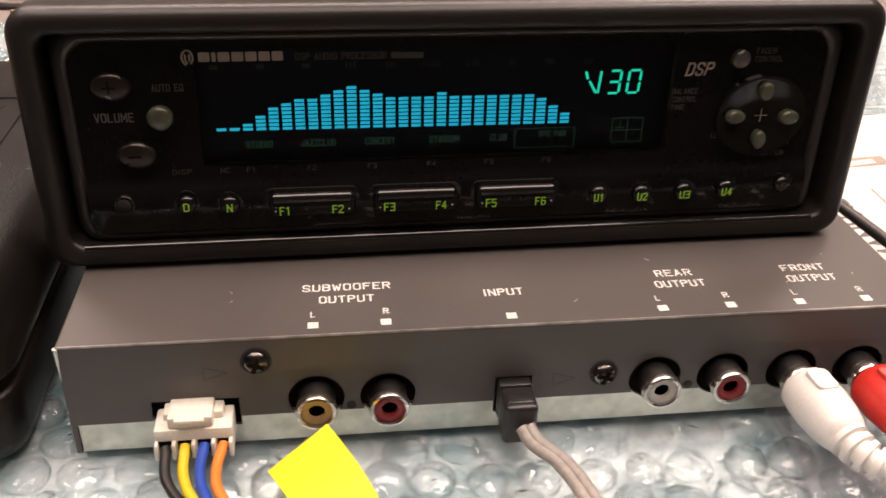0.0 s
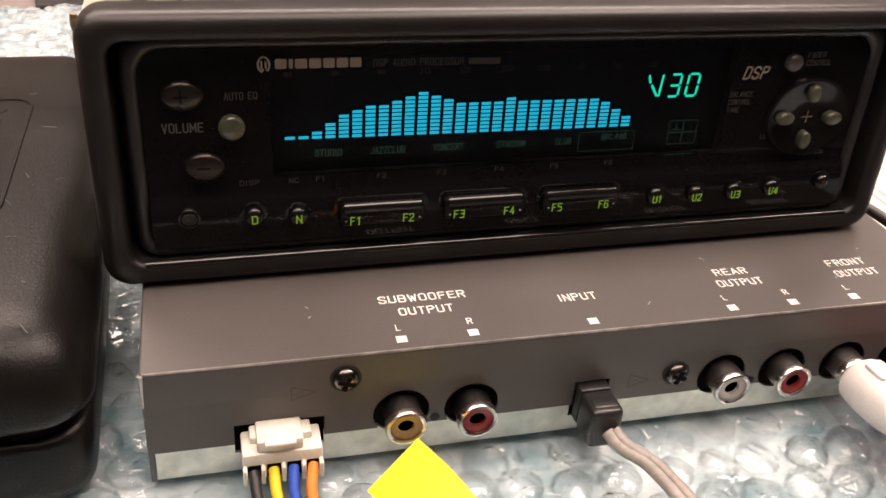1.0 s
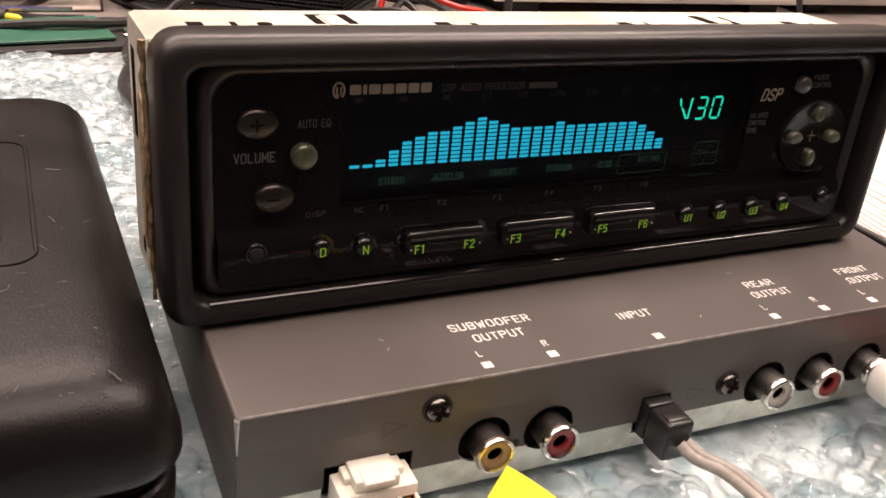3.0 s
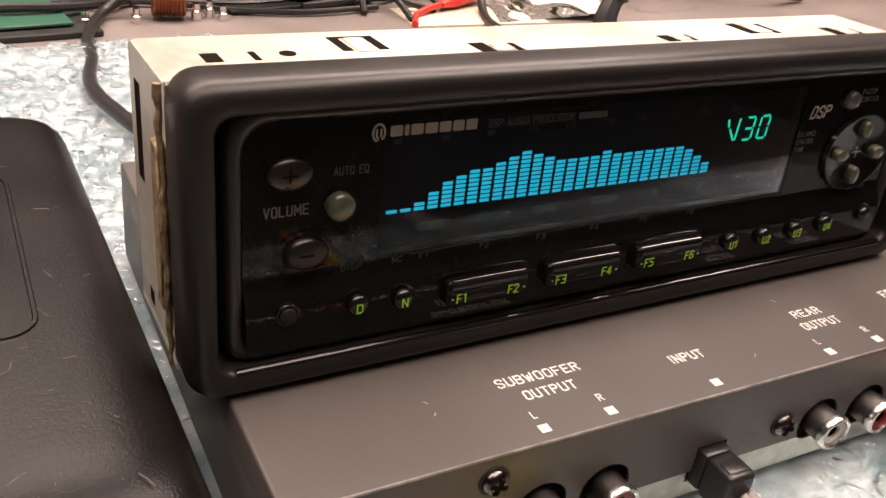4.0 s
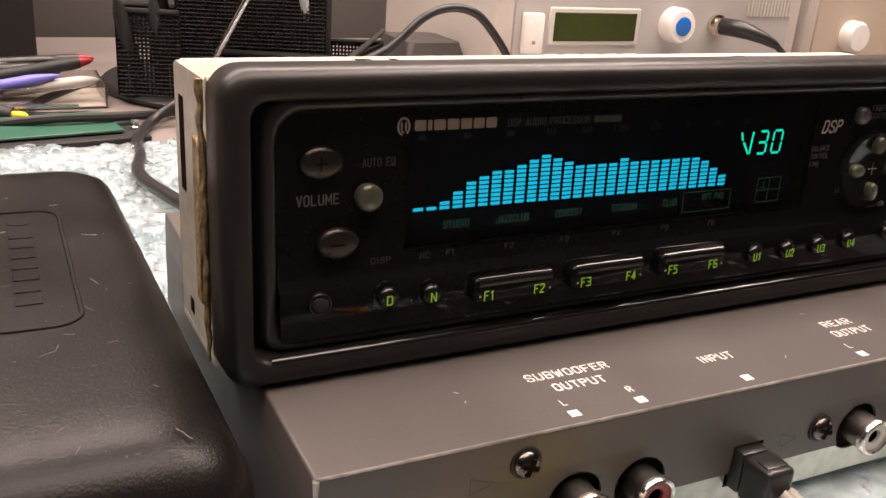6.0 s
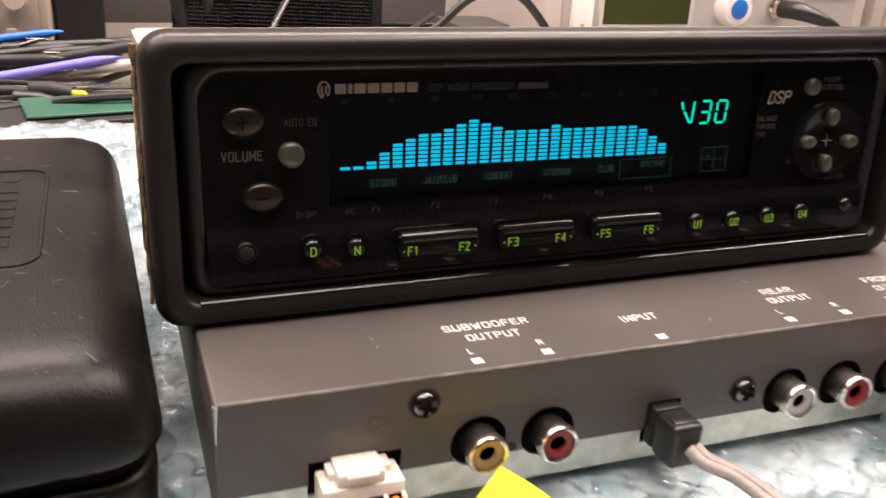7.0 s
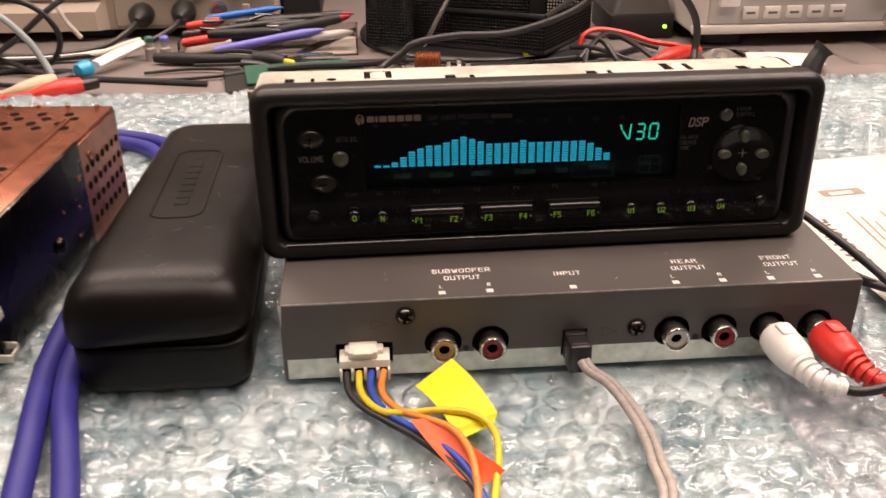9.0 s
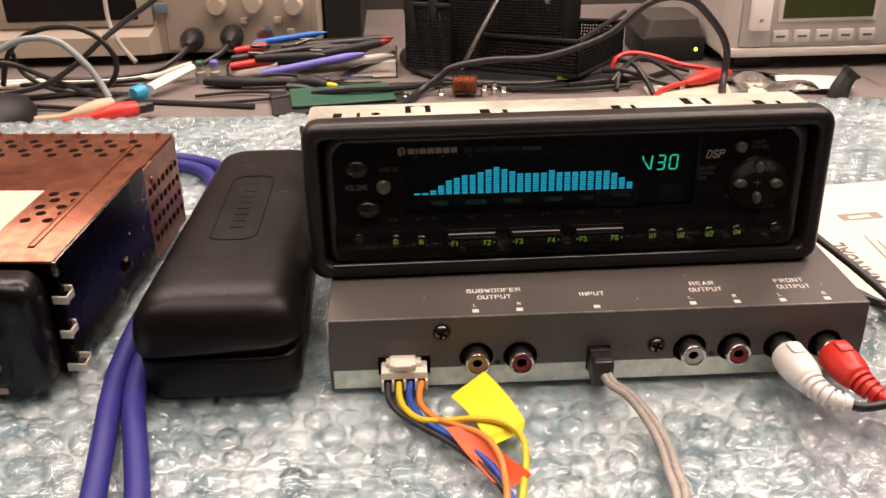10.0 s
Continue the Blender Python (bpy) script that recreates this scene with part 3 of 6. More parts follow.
def screw(x, y, z, parent, m=SCREWM, r=2.55):
    rot = pose(x, y, z, 90)
    s = part("screw", revolve([(r, 0), (r, 0.7), (r * 0.85, 1.4), (r * 0.5, 1.9), (0.1, 2.0)], rot, 22), m, parent, "bright cross-head screw")
    cross = ngon_prism([(-0.45, -1.7), (0.45, -1.7), (0.45, 1.7), (-0.45, 1.7)], -2.1, -1.6, Matrix.Translation((x, y, z)) @ pose(0, 0, 0, 0, 20, 0))
    ngon_prism([(-1.7, -0.45), (1.7, -0.45), (1.7, 0.45), (-1.7, 0.45)], -2.08, -1.6, Matrix.Translation((x, y, z)) @ pose(0, 0, 0, 0, 20, 0), cross)
    part("cross_slot", cross, HOLE, s)
    part("washer", revolve([(r + 0.5, 0), (r + 0.5, 0.35), (r, 0.4)], rot, 22), DULL, s)


screw(37.1, 0, 21.4, pbox)
screw(108.0, 0, 13.4, pbox)
for tx, tz in ((29.0, 18.8), (99.5, 12.4)):
    part("triangle_mark", strokes([((tx - 2.2, tz + 1.6), (tx - 2.2, tz - 1.6)), ((tx - 2.2, tz - 1.6), (tx + 2.4, tz)), ((tx + 2.4, tz), (tx - 2.2, tz + 1.6))], 0.25, FRONT, 0.06), DIMPRINT, pbox)
TM = on_top(BH)
for s, u0, u1, v0, v1 in (("SUBWOOFER", 46.2, 64.6, 15.3, 17.9), ("OUTPUT", 49.6, 61.0, 10.8, 13.4), ("INPUT", 83.7, 92.3, 10.7, 13.3), ("REAR", 122.5, 130.8, 15.1, 17.7),
                          ("OUTPUT", 121.2, 132.4, 10.8, 13.4), ("FRONT", 151.6, 161.8, 15.0, 17.6), ("OUTPUT", 151.2, 162.4, 10.7, 13.3),
                          ("L", 47.9, 48.9, 6.0, 8.0), ("R", 62.4, 63.6, 6.1, 8.1), ("L", 119.5, 120.5, 6.0, 8.0), ("R", 134.3, 135.5, 6.0, 8.0), ("L", 149.6, 150.6, 5.8, 7.8), ("R", 164.4, 165.6, 5.8, 7.8)):
    part("lettering", letters(s, u0, u1, v0, v1, TM), PRINT, pbox)
for sx in (48.4, 62.8, 88.2, 120.0, 134.7, 149.9, 164.8):
    part("marker_square", ngon_prism([(sx - 1.05, 2.3), (sx + 1.05, 2.3), (sx + 1.05, 4.3), (sx - 1.05, 4.3)], -0.06, 0.0, TM), PRINT, pbox)
for k in range(8):
    rnd = random.Random(100 + k)
    x, y = rnd.uniform(8, 170), rnd.uniform(3, 24)
    part("scratch", strokes([((x, y), (x + rnd.uniform(-1, 1), y + rnd.uniform(0.2, 1.0)))], 0.18, TM, 0.05), LIGHTGREY, pbox)
part("worn_edge", tube([(0.6, 0.25, BH - 0.22), (60, 0.2, BH - 0.2), (120, 0.2, BH - 0.2), (177.4, 0.25, BH - 0.22)], 0.30, 6, 4), mat("worn_edge_metal", (0.34, 0.32, 0.30), 0.4, 0.5, 0.5, 300, 40), pbox, "edge with paint worn to bare metal")
part("corner_wear", tube([(0.3, 0.25, BH - 0.3), (0.25, 0.2, 22), (0.25, 0.2, 19)], [0.6, 0.3, 0.15], 6, 4), mat("bare_corner", (0.6, 0.58, 0.55), 0.35, 0.8, 0.3), pbox)

# ---- plug-in wiring of the box ----
plug = thing("wire_connector", (24.3, -5, 1.0), "cream nylon four-way plug pushed into the grey box", "connector")
shell = block(17.0, 32.0, -6.4, 0.6, 4.4, 10.4, 0.5, 2)
block(19.8, 28.4, -6.0, 0.3, 10.2, 13.0, 0.5, 2, shell)
block(18.6, 30.2, -3.4, 0.3, 10.2, 12.0, 0.4, 2, shell)
part("housing", shell, CREAM, plug)
for k in range(5):
    x = 17.0 + 15.0 * k / 4
    part("rib", block(x - 0.4 + (0.4 if k == 0 else 0) - (0.4 if k == 4 else 0), x + 0.4 + (0.4 if k == 0 else 0) - (0.4 if k == 4 else 0), -8.0, -6.2, 4.2, 8.0, 0.2, 1), CREAM, plug)
part("latch", block(21.2, 27.0, -7.2, -2.0, 12.2, 13.3, 0.4, 2), CREAM, plug)
for k in range(4):
    part("cavity", block(18.0 + 3.75 * k - 0.3, 20.0 + 3.75 * k + 0.6, -6.55, -6.3, 4.8, 7.8), HOLE, plug)
WIRES = (("black_wire", W_BLACK, 19.0, [(0, -6.5, 6.2), (0.6, -13, 4.4), (4.5, -19, 3.0), (11.5, -26, 2.6), (19, -33.5, 2.6), (27.5, -45, 2.6), (33.5, -58, 2.4), (35, -78, 2.2)]),
         ("yellow_wire", W_YELLOW, 22.7, [(0, -6.5, 6.4), (0.2, -13, 5.0), (2.4, -18.5, 4.2), (7, -23.5, 4.2), (14.5, -26.2, 5.6), (22.5, -28.0, 7.2), (30.5, -29.5, 6.8), (36.2, -34, 5.0), (36.8, -43, 3.4), (33.5, -60, 2.8), (30, -78, 2.4)]),
         ("blue_wire", W_BLUE, 26.4, [(0, -6.5, 6.4), (-0.4, -13, 5.2), (1.2, -18.5, 4.4), (5, -24.5, 3.8), (11, -30.5, 3.4), (18, -38, 3.4), (24, -48, 3.2), (27.5, -62, 2.8), (26, -78, 2.4)]),
         ("orange_wire", W_ORANGE, 30.1, [(0, -6.5, 6.4), (-1.0, -13, 5.6), (0, -18.5, 5.2), (4, -24.5, 5.2), (10, -29.5, 6.0), (17.5, -36.5, 7.2), (21.5, -45, 6.2), (22.2, -54, 4.8), (22, -60, 3.4), (20, -78, 2.0)]))
for name, m, x0, pts in WIRES:
    solo(name, tube([(x0 + a, b, c) for a, b, c in pts], 1.05, 10, 8), m, name.split("_")[0] + " insulated wire running from the cream plug over bubble wrap", "wire", "wires of the cream plug")


def sheet_mesh(corners, sag, n=10, thick=0.15):
    """A small bent sheet through four corners, with a bow."""
    a, b, c, d = (Vector(p) for p in corners)
    bm = bmesh.new()
    rows = []
    for j in range(n + 1):
        t = j / n
        row = []
        for i in range(n + 1):
            s = i / n
            p = (a * (1 - s) + b * s) * (1 - t) + (d * (1 - s) + c * s) * t
            p.z += sag(s, t)
            row.append(bm.verts.new(p))
        rows.append(row)
    for j in range(n):
        for i in range(n):
            bm.faces.new((rows[j][i], rows[j][i + 1], rows[j + 1][i + 1], rows[j + 1][i]))
    bmesh.ops.solidify(bm, geom=bm.faces[:], thickness=thick)
    return bm


def sheet(corners, sag, name, m, label, category, n=10, thick=0.15):
    return solo(name, sheet_mesh(corners, sag, n, thick), m, label, category, sharp=60)


tag = thing("paper_tag", (50, -20, 4), "bright yellow paper tag folded round the yellow wire", "paper tag")
part("leaf", sheet_mesh([(38.9, -15.2, 6.6), (50.4, -6.2, 9.6), (61.4, -27.6, 5.4), (48.4, -34.0, 5.0)], lambda s, t: 1.4 * math.sin(math.pi * t) - 1.8 * max(0, t - 0.7) * s, 10, 0.15), NOTE, tag, "", 60)
part("folded_end", sheet_mesh([(48.4, -34.0, 4.9), (61.4, -27.6, 5.2), (59.6, -31.0, 3.6), (50.4, -36.0, 3.2)], lambda s, t: -0.4 * math.sin(math.pi * t), 6, 0.15), NOTE, tag, "lower end folded under", 60)
sheet([(36.6, -30.2, 6.2), (43.0, -31.5, 7.2), (60.0, -52.0, 5.2), (48.5, -53.0, 4.2)], lambda s, t: -3.2 * math.sin(math.pi * s) * t - 0.8 * math.sin(math.pi * t) * (1 - s), "orange_tag", TAG,
      "bright orange tape tag wrapped round the wires", "tape tag")

# input plug and grey lead
ip = thing("input_plug", (88.6, -5, 2.0), "black rectangular data plug with grey lead in the box", "plug")
body = block(85.5, 92.4, -2.4, 1.2, 4.2, 13.3, 0.7, 2)
part("plug_front", body, BLACK, ip)
part("plug_body", block(85.5, 92.4, -9.4, -2.2, 3.6, 13.2, 1.1, 3), BLACK, ip)
part("ridge", block(86.3, 91.7, -8.0, -4.6, 12.4, 13.5, 0.5, 2), BLACK, ip)
lead = [(89.6, -10.0, 8.6), (91.2, -13.2, 7.2), (95.4, -18.0, 6.2), (99.0, -25.5, 4.0), (101.0, -38, 2.7), (100.4, -50, 2.2), (99.6, -62, 2.2), (92, -78, 2.2)]
gl = thing("grey_lead", (89.6, -10, 2), "twin grey cable leading from the black plug across bubble wrap", "cable")
part("core", tube([(a - 0.75, b, c) for a, b, c in lead], 1.3, 10, 8), W_GREY, gl)
part("core", tube([(a + 0.75 + 1.0 * min(1, max(0, (-b - 16) / 30)), b, c + 0.3) for a, b, c in lead], 1.3, 10, 8), W_GREY, gl)


def rca_plug(name, m, x, p, q, bend, label):
    """Moulded plug: barrel from p to q, then a ribbed relief that bends away through the points of bend."""
    pl = thing(name, (x, -8, 2), label, "plug", "audio plugs in the output sockets")
    p, q = Vector(p), Vector(q)
    shell_m, L = along(p, q), (q - p).length
    part("barrel", revolve([(4.6, 0), (5.3, 0.7), (5.6, 2.5), (5.75, L * 0.45), (5.4, L * 0.72), (4.7, L * 0.92), (4.0, L), (3.4, L + 0.3)], shell_m, 28), m, pl)
    part("grip", ngon_prism(rrect(-2.3, 2.3, L * 0.12, L * 0.50, 1.2), -6.1, -5.0, shell_m @ pose(0, 0, 0, 0, 0, 180), soft=0.3), m, pl, "raised oblong grip")
    line = spline([q - (q - p) * 0.1, q] + [Vector(v) for v in bend], 6)
    part("relief_core", tube(line, [3.1, 2.9, 2.5, 2.1], 12, 1), m, pl)
    for k in range(6):
        i = 7 + int((len(line) - 10) * k / 5)
        c, d = line[i], (line[i + 1] - line[i - 1]).normalized()
        r = 4.1 - 0.22 * k
        part("relief_ring", revolve([(2.3, -0.75), (r, -0.6), (r, 0.6), (2.3, 0.75)], along(c, c + d), 18), m, pl)
    part("contact", revolve([(3.5, -3.0), (3.5, 0.4)], shell_m, 20), NICKEL, pl, "nickel contact ring")
    return line[-1], (line[-1] - line[-2]).normalized()


e1, d1 = rca_plug("white_audio_plug", WHITEPL, 150.3, (149.9, -5.6, 11.4), (151.2, -21.5, 11.2), [(152.6, -25.5, 10.6), (155.6, -29.0, 9.8), (160.5, -31.0, 9.0)], "white moulded audio plug in an output socket")
e2, d2 = rca_plug("red_audio_plug", REDPL, 165.5, (165.1, -5.6, 11.4), (167.4, -20.5, 10.6), [(168.8, -24.0, 9.8), (171.4, -27.6, 8.6), (175.6, -31.0, 7.4)], "red moulded audio plug in an output socket")
solo("black_audio_cable", tube([e1 - d1 * 1.5, e1 + d1 * 3, (171, -32, 9.5), (182, -28, 11), (192, -14, 14), (194, 4, 18), (189, 26, 22), (184, 52, 23.5), (181.6, 88, 22), (183, 122, 12), (194, 150, 3)], 1.5, 10, 8), W_BLACK,
     "thin black cable running from the white plug back along the box", "cable")
solo("black_audio_cable", tube([e2 - d2 * 1.5, e2 + d2 * 3, (186, -30, 6), (197, -14, 6), (204, 6, 6), (212, 26, 5), (224, 36, 4), (236, 32, 4), (240, 20, 4), (230, 12, 5), (214, 18, 7), (200, 28, 8), (190, 46, 6), (186, 80, 3), (192, 120, 2)], 1.5, 10, 8), W_BLACK,
     "thin black cable curling from the red plug beside the box", "cable")
for k in range(3):
    solo("thin_black_cable", tube([(188 + 2 * k, 48 + 6 * k, 4), (194 + k, 34 + 4 * k, 9 - k), (206, 25 + 4 * k, 8 - 1.5 * k), (226, 17 + 5 * k, 6 - k), (262, 6 + 8 * k, 3.5)], 1.2, 8, 8), W_BLACK, "thin black cable strand beside the grey box", "cable", "strands beside the box")

part("loose_fold", sheet_mesh([(144, -3, 2.6), (300, 2, 3.0), (300, -80, 3.0), (139, -80, 2.6)], lambda s, t: 0.5 * math.sin(12 * s + 3 * t) + 1.4 * (1 - min(1, 10 * s)), 30, 0.05), FLAP, wrap, "smooth greyish fold of clear film", 60)

# ---- head unit with display, standing on the box ----
HM = Matrix.Translation((0, 31, 26.9)) @ pose(0, 0, 0, 0, 0, 0.7) @ pose(0, 0, 0, -2.5)
UL, UR, VB, VT, VI = -6.8, 171.8, 0.0, 55.3, 56.2
unit = thing("equalizer_unit", (82, 60, 26.9), "black car audio equalizer with lit cyan bar display on grey box", "car audio unit")


def ring_loft(spec, m, closed=False):
    """Rounded-rectangle rings: (u0, u1, v0, v1, radius, depth)."""
    b = bmesh.new()
    loft(b, [[(u, d, v) for u, v in rrect(u0, u1, v0, v1, r, 6)] for u0, u1, v0, v1, r, d in spec], False, False)
    b.transform(m)
    return b


def ins(e, r, d, top=0.0):
    return (UL + e, UR - e, VB + e, VT - e - top, r, d)


bez = ring_loft([ins(0.6, 5.0, 7.6), ins(0.0, 5.5, 5.0), ins(0.0, 5.5, -1.0), ins(0.35, 5.3, -2.6), ins(1.2, 4.8, -3.7), ins(2.2, 4.4, -4.1), ins(4.3, 3.6, -4.1), ins(5.0, 3.3, -3.6), ins(5.3, 3.0, -2.4), ins(5.8, 3.0, 4.0)], HM)
part("bezel", bez, BEZEL, unit, "satin black outer bezel with rounded corners", 50)
lip = tube([(UL + 8.0, -3.2, VB + 4.75), ((UL + UR) / 2, -3.2, VB + 4.75), (UR - 8.0, -3.2, VB + 4.75)], 0.95, 14, 4)
lip.transform(HM)
part("lower_lip", lip, KEYGLOSS, unit, "shiny rounded lower inner edge", 60)
part("bezel_back", ring_loft([ins(0.6, 5.0, 7.6), ins(2.4, 4.0, 7.8), ins(2.6, 4.0, 4.0)], HM), DULL, unit)
# Inner front: a frame stepping back, then the glossy panel
inner = ring_loft([ins(5.4, 3.0, 3.6), (UL + 6.6, UR - 7.6, VB + 5.0, VI - 5.4, 4.0, 2.4), (UL + 6.9, UR - 7.9, VB + 5.3, VI - 5.7, 4.2, 0.0), (UL + 7.2, UR - 8.2, VB + 5.5, VI - 5.9, 4.4, -0.9), (UL + 7.9, UR - 8.9, VB + 6.0, VI - 6.5, 4.7, -1.5),
                   (UL + 9.0, UR - 9.9, VB + 6.9, VI - 7.4, 5.0, -1.5), (UL + 9.7, UR - 10.6, VB + 7.4, VI - 8.0, 5.4, -1.0), (UL + 10.1, UR - 11.0, VB + 7.8, VI - 8.4, 5.4, 0.6)], HM)
part("inner_frame", inner, FRAMEPL, unit, "satin black inner frame", 50)
PU0, PU1, PV0, PV1 = UL + 10.0, UR - 10.9, VB + 7.7, VI - 8.3
WIN = (27.0, 127.0, 21.5, 46.2)


def front_panel():
    """Glossy panel: flat above with a window, swelling out below where the keys are."""
    b = bmesh.new()
    us = [PU0 + (PU1 - PU0) * k / 60 for k in range(61)]
    us = sorted(set([u for u in us if min(abs(u - WIN[0]), abs(u - WIN[1])) > 0.9] + [WIN[0], WIN[1]]))
    vs = [PV0, 9.0, 10.5, 12.5, 14.5, 16.0, 17.2, 18.2, 19.2, WIN[2], 26.0, 30.0, 35.0, 40.0, WIN[3], PV1]
    rows = [[b.verts.new((u, panel_depth(v), v)) for u in us] for v in vs]
    for j in range(len(vs) - 1):
        for i in range(len(us) - 1):
            if WIN[0] <= us[i] < WIN[1] and WIN[2] <= vs[j] < WIN[3]:
                continue
            b.faces.new((rows[j][i], rows[j][i + 1], rows[j + 1][i + 1], rows[j + 1][i]))
    b.transform(HM)
    return b


def panel_depth(v):
    t = min(1.0, max(0.0, (19.4 - v) / 4.2))
    return -0.4 - 2.0 * (t * t * (3 - 2 * t))


part("front_panel", front_panel(), GLOSS, unit, "glossy black front panel", 30)
part("window_pane", ngon_prism([(WIN[0], WIN[2]), (WIN[1], WIN[2]), (WIN[1], WIN[3]), (WIN[0], WIN[3])], -0.45, -0.1, HM), PANE, unit, "clear tinted display window")
part("display_backing", ngon_prism([(26.5, 21.0), (127.5, 21.0), (127.5, 46.7), (26.5, 46.7)], 2.6, 3.2, HM), SCREEN, unit, "near-black blue display glass")
HEIGHTS = (1, 1, 2, 4, 6, 7, 8, 8, 9, 10, 11, 10, 9, 8, 8, 8, 8, 9, 8, 8, 8, 8, 8, 8, 8, 7, 5, 3)
for k, h in enumerate(HEIGHTS):
    u = 30.9 + 2.72 * k
    b = bmesh.new()
    for s in range(h):
        v = 28.0 - 0.012 * k + 0.86 * s
        loft(b, [[(u - 1.0, 2.5, v), (u + 1.0, 2.5, v), (u + 1.0, 2.5, v + 0.6), (u - 1.0, 2.5, v + 0.6)], [(u - 1.0, 2.6, v), (u + 1.0, 2.6, v), (u + 1.0, 2.6, v + 0.6), (u - 1.0, 2.6, v + 0.6)]])
    b.transform(HM)
    part("display_bar", b, BAR, unit, "lit cyan level bar of small segments" if k == 0 else "")


def seven(u, v, w, h, on, sl=0.35):
    """Strokes of a slanted seven-segment figure."""
    P = {"a": ((0, 1), (1, 1)), "b": ((1, 1), (1, 0.5)), "c": ((1, 0.5), (1, 0)), "d": ((0, 0), (1, 0)), "e": ((0, 0.5), (0, 0)), "f": ((0, 1), (0, 0.5)), "g": ((0, 0.5), (1, 0.5))}
    out = []
    for s in on:
        (a, b), (c, d) = P[s]
        p, q = Vector((u + a * w + b * sl, v + b * h)), Vector((u + c * w + d * sl, v + d * h))
        g = (q - p) * 0.09
        out.append((tuple(p + g), tuple(q - g)))
    return out


D2 = HM @ Matrix.Translation((0, 2.55, 0))
part("digit", strokes([((108.3, 39.2), (108.8, 37.4)), ((109.2, 37.0), (110.9, 34.3)), ((111.3, 34.3), (111.7, 39.2))], 0.55, D2, 0.0), SEG, unit, "lit green letter V")
part("digit", strokes(seven(113.4, 34.2, 2.5, 5.0, "abcdg"), 0.55, D2, 0.0), SEG, unit, "lit green figure 3")
part("digit", strokes(seven(117.7, 34.2, 2.6, 5.0, "abcdef"), 0.55, D2, 0.0), SEG, unit, "lit green figure 0")
quad = [((115.4, 22.8), (122.4, 22.8)), ((122.4, 22.8), (122.4, 28.4)), ((122.4, 28.4), (115.4, 28.4)), ((115.4, 28.4), (115.4, 22.8)), ((115.4, 25.6), (122.4, 25.6)), ((118.9, 22.8), (118.9, 28.4)), ((116.2, 26.2), (118.2, 26.2)), ((117.2, 26.2), (117.2, 27.6))]
part("seat_symbol", strokes(quad, 0.16, D2, 0.0), DIMGREEN, unit, "dim green seat diagram")
D1 = HM @ Matrix.Translation((0, 1.6, 0))
for s, c in (("STUDIO", 38.5), ("JAZZCLUB", 50.8), ("CONCERT", 63.9), ("STADIUM", 77.7), ("CLUB", 89.7)):
    w = 0.46 * len(s)
    part("mode_legend", letters(s, c - w, c + w, 24.4, 26.0, D1), DIMGREEN, unit)
part("mode_legend", letters("SFC PAD", 98.6, 104.6, 25.0, 26.4, D1), DIMGREEN, unit)
part("legend_frame", strokes([((93.3, 22.6), (106.6, 22.6)), ((106.6, 22.6), (106.6, 27.0)), ((106.6, 27.0), (93.3, 27.0)), ((93.3, 27.0), (93.3, 22.6))], 0.14, D1), DIMGREEN, unit)
for s, u in (("315", 58.0), ("630", 66.3), ("1.25k", 74.8), ("2.5k", 83.4), ("5k", 91.8), ("10k", 99.9), ("20k", 108.2)):
    w = 0.38 * len(s)
    part("frequency_legend", text(s, u - w, u + w, 41.2, 42.6, D1), DIMPRINT, unit)
for u in (30.6, 39.8, 49.0):
    part("frequency_legend", strokes([((u - 0.8, 41.9), (u + 0.8, 41.9))], 1.0, D1), DIMPRINT, unit)
D0 = HM @ Matrix.Translation((0, -0.45, 0))
# maker's mark, drawn as plain shapes
mark = strokes([((26.0 + 0.9 * math.cos(a) * 1.2, 44.6 + 1.5 * math.sin(a)), (26.0 + 0.9 * math.cos(a + 0.5) * 1.2, 44.6 + 1.5 * math.sin(a + 0.5))) for a in [k * 0.5 for k in range(-2, 9)]], 0.4, D0)
strokes([((25.6, 44.0), (25.6, 45.3)), ((26.4, 43.8), (26.4, 45.3)), ((25.6, 44.0), (26.0, 43.4))], 0.35, D0, bm=mark)
part("maker_mark", mark, LOGO, unit, "silver round maker's mark")
WID = (2.2, 0.8, 2.3, 2.3, 2.2, 2.2, 2.2)
for k, w in enumerate(WID):
    u = 28.1 + sum(WID[:k]) + 0.38 * k
    part("name_bar", ngon_prism(rrect(u, u + w, 43.7, 45.6, 0.3, 2), -0.06, 0.0, D0), LOGO, unit, "silver bar in place of the maker's name" if k == 0 else "")
part("panel_lettering", letters("DSP AUDIO PROCESSOR", 46.9, 65.2, 43.7, 45.2, D0), DIMPRINT, unit)
part("panel_lettering", strokes([((66.2, 44.4), (72.8, 44.3))], 1.3, D0), DIMPRINT, unit)
part("panel_lettering", letters("VOLUME", 6.6, 14.3, 31.6, 33.6, D0), VOLPRINT, unit)
part("panel_lettering", letters("AUTO EQ", 18.4, 24.6, 37.8, 39.4, D0), DIMPRINT, unit)
part("panel_lettering", letters("DSP", 129.2, 135.2, 38.6, 41.6, D0, slant=0.22), LOGO, unit, "silver slanted lettering")
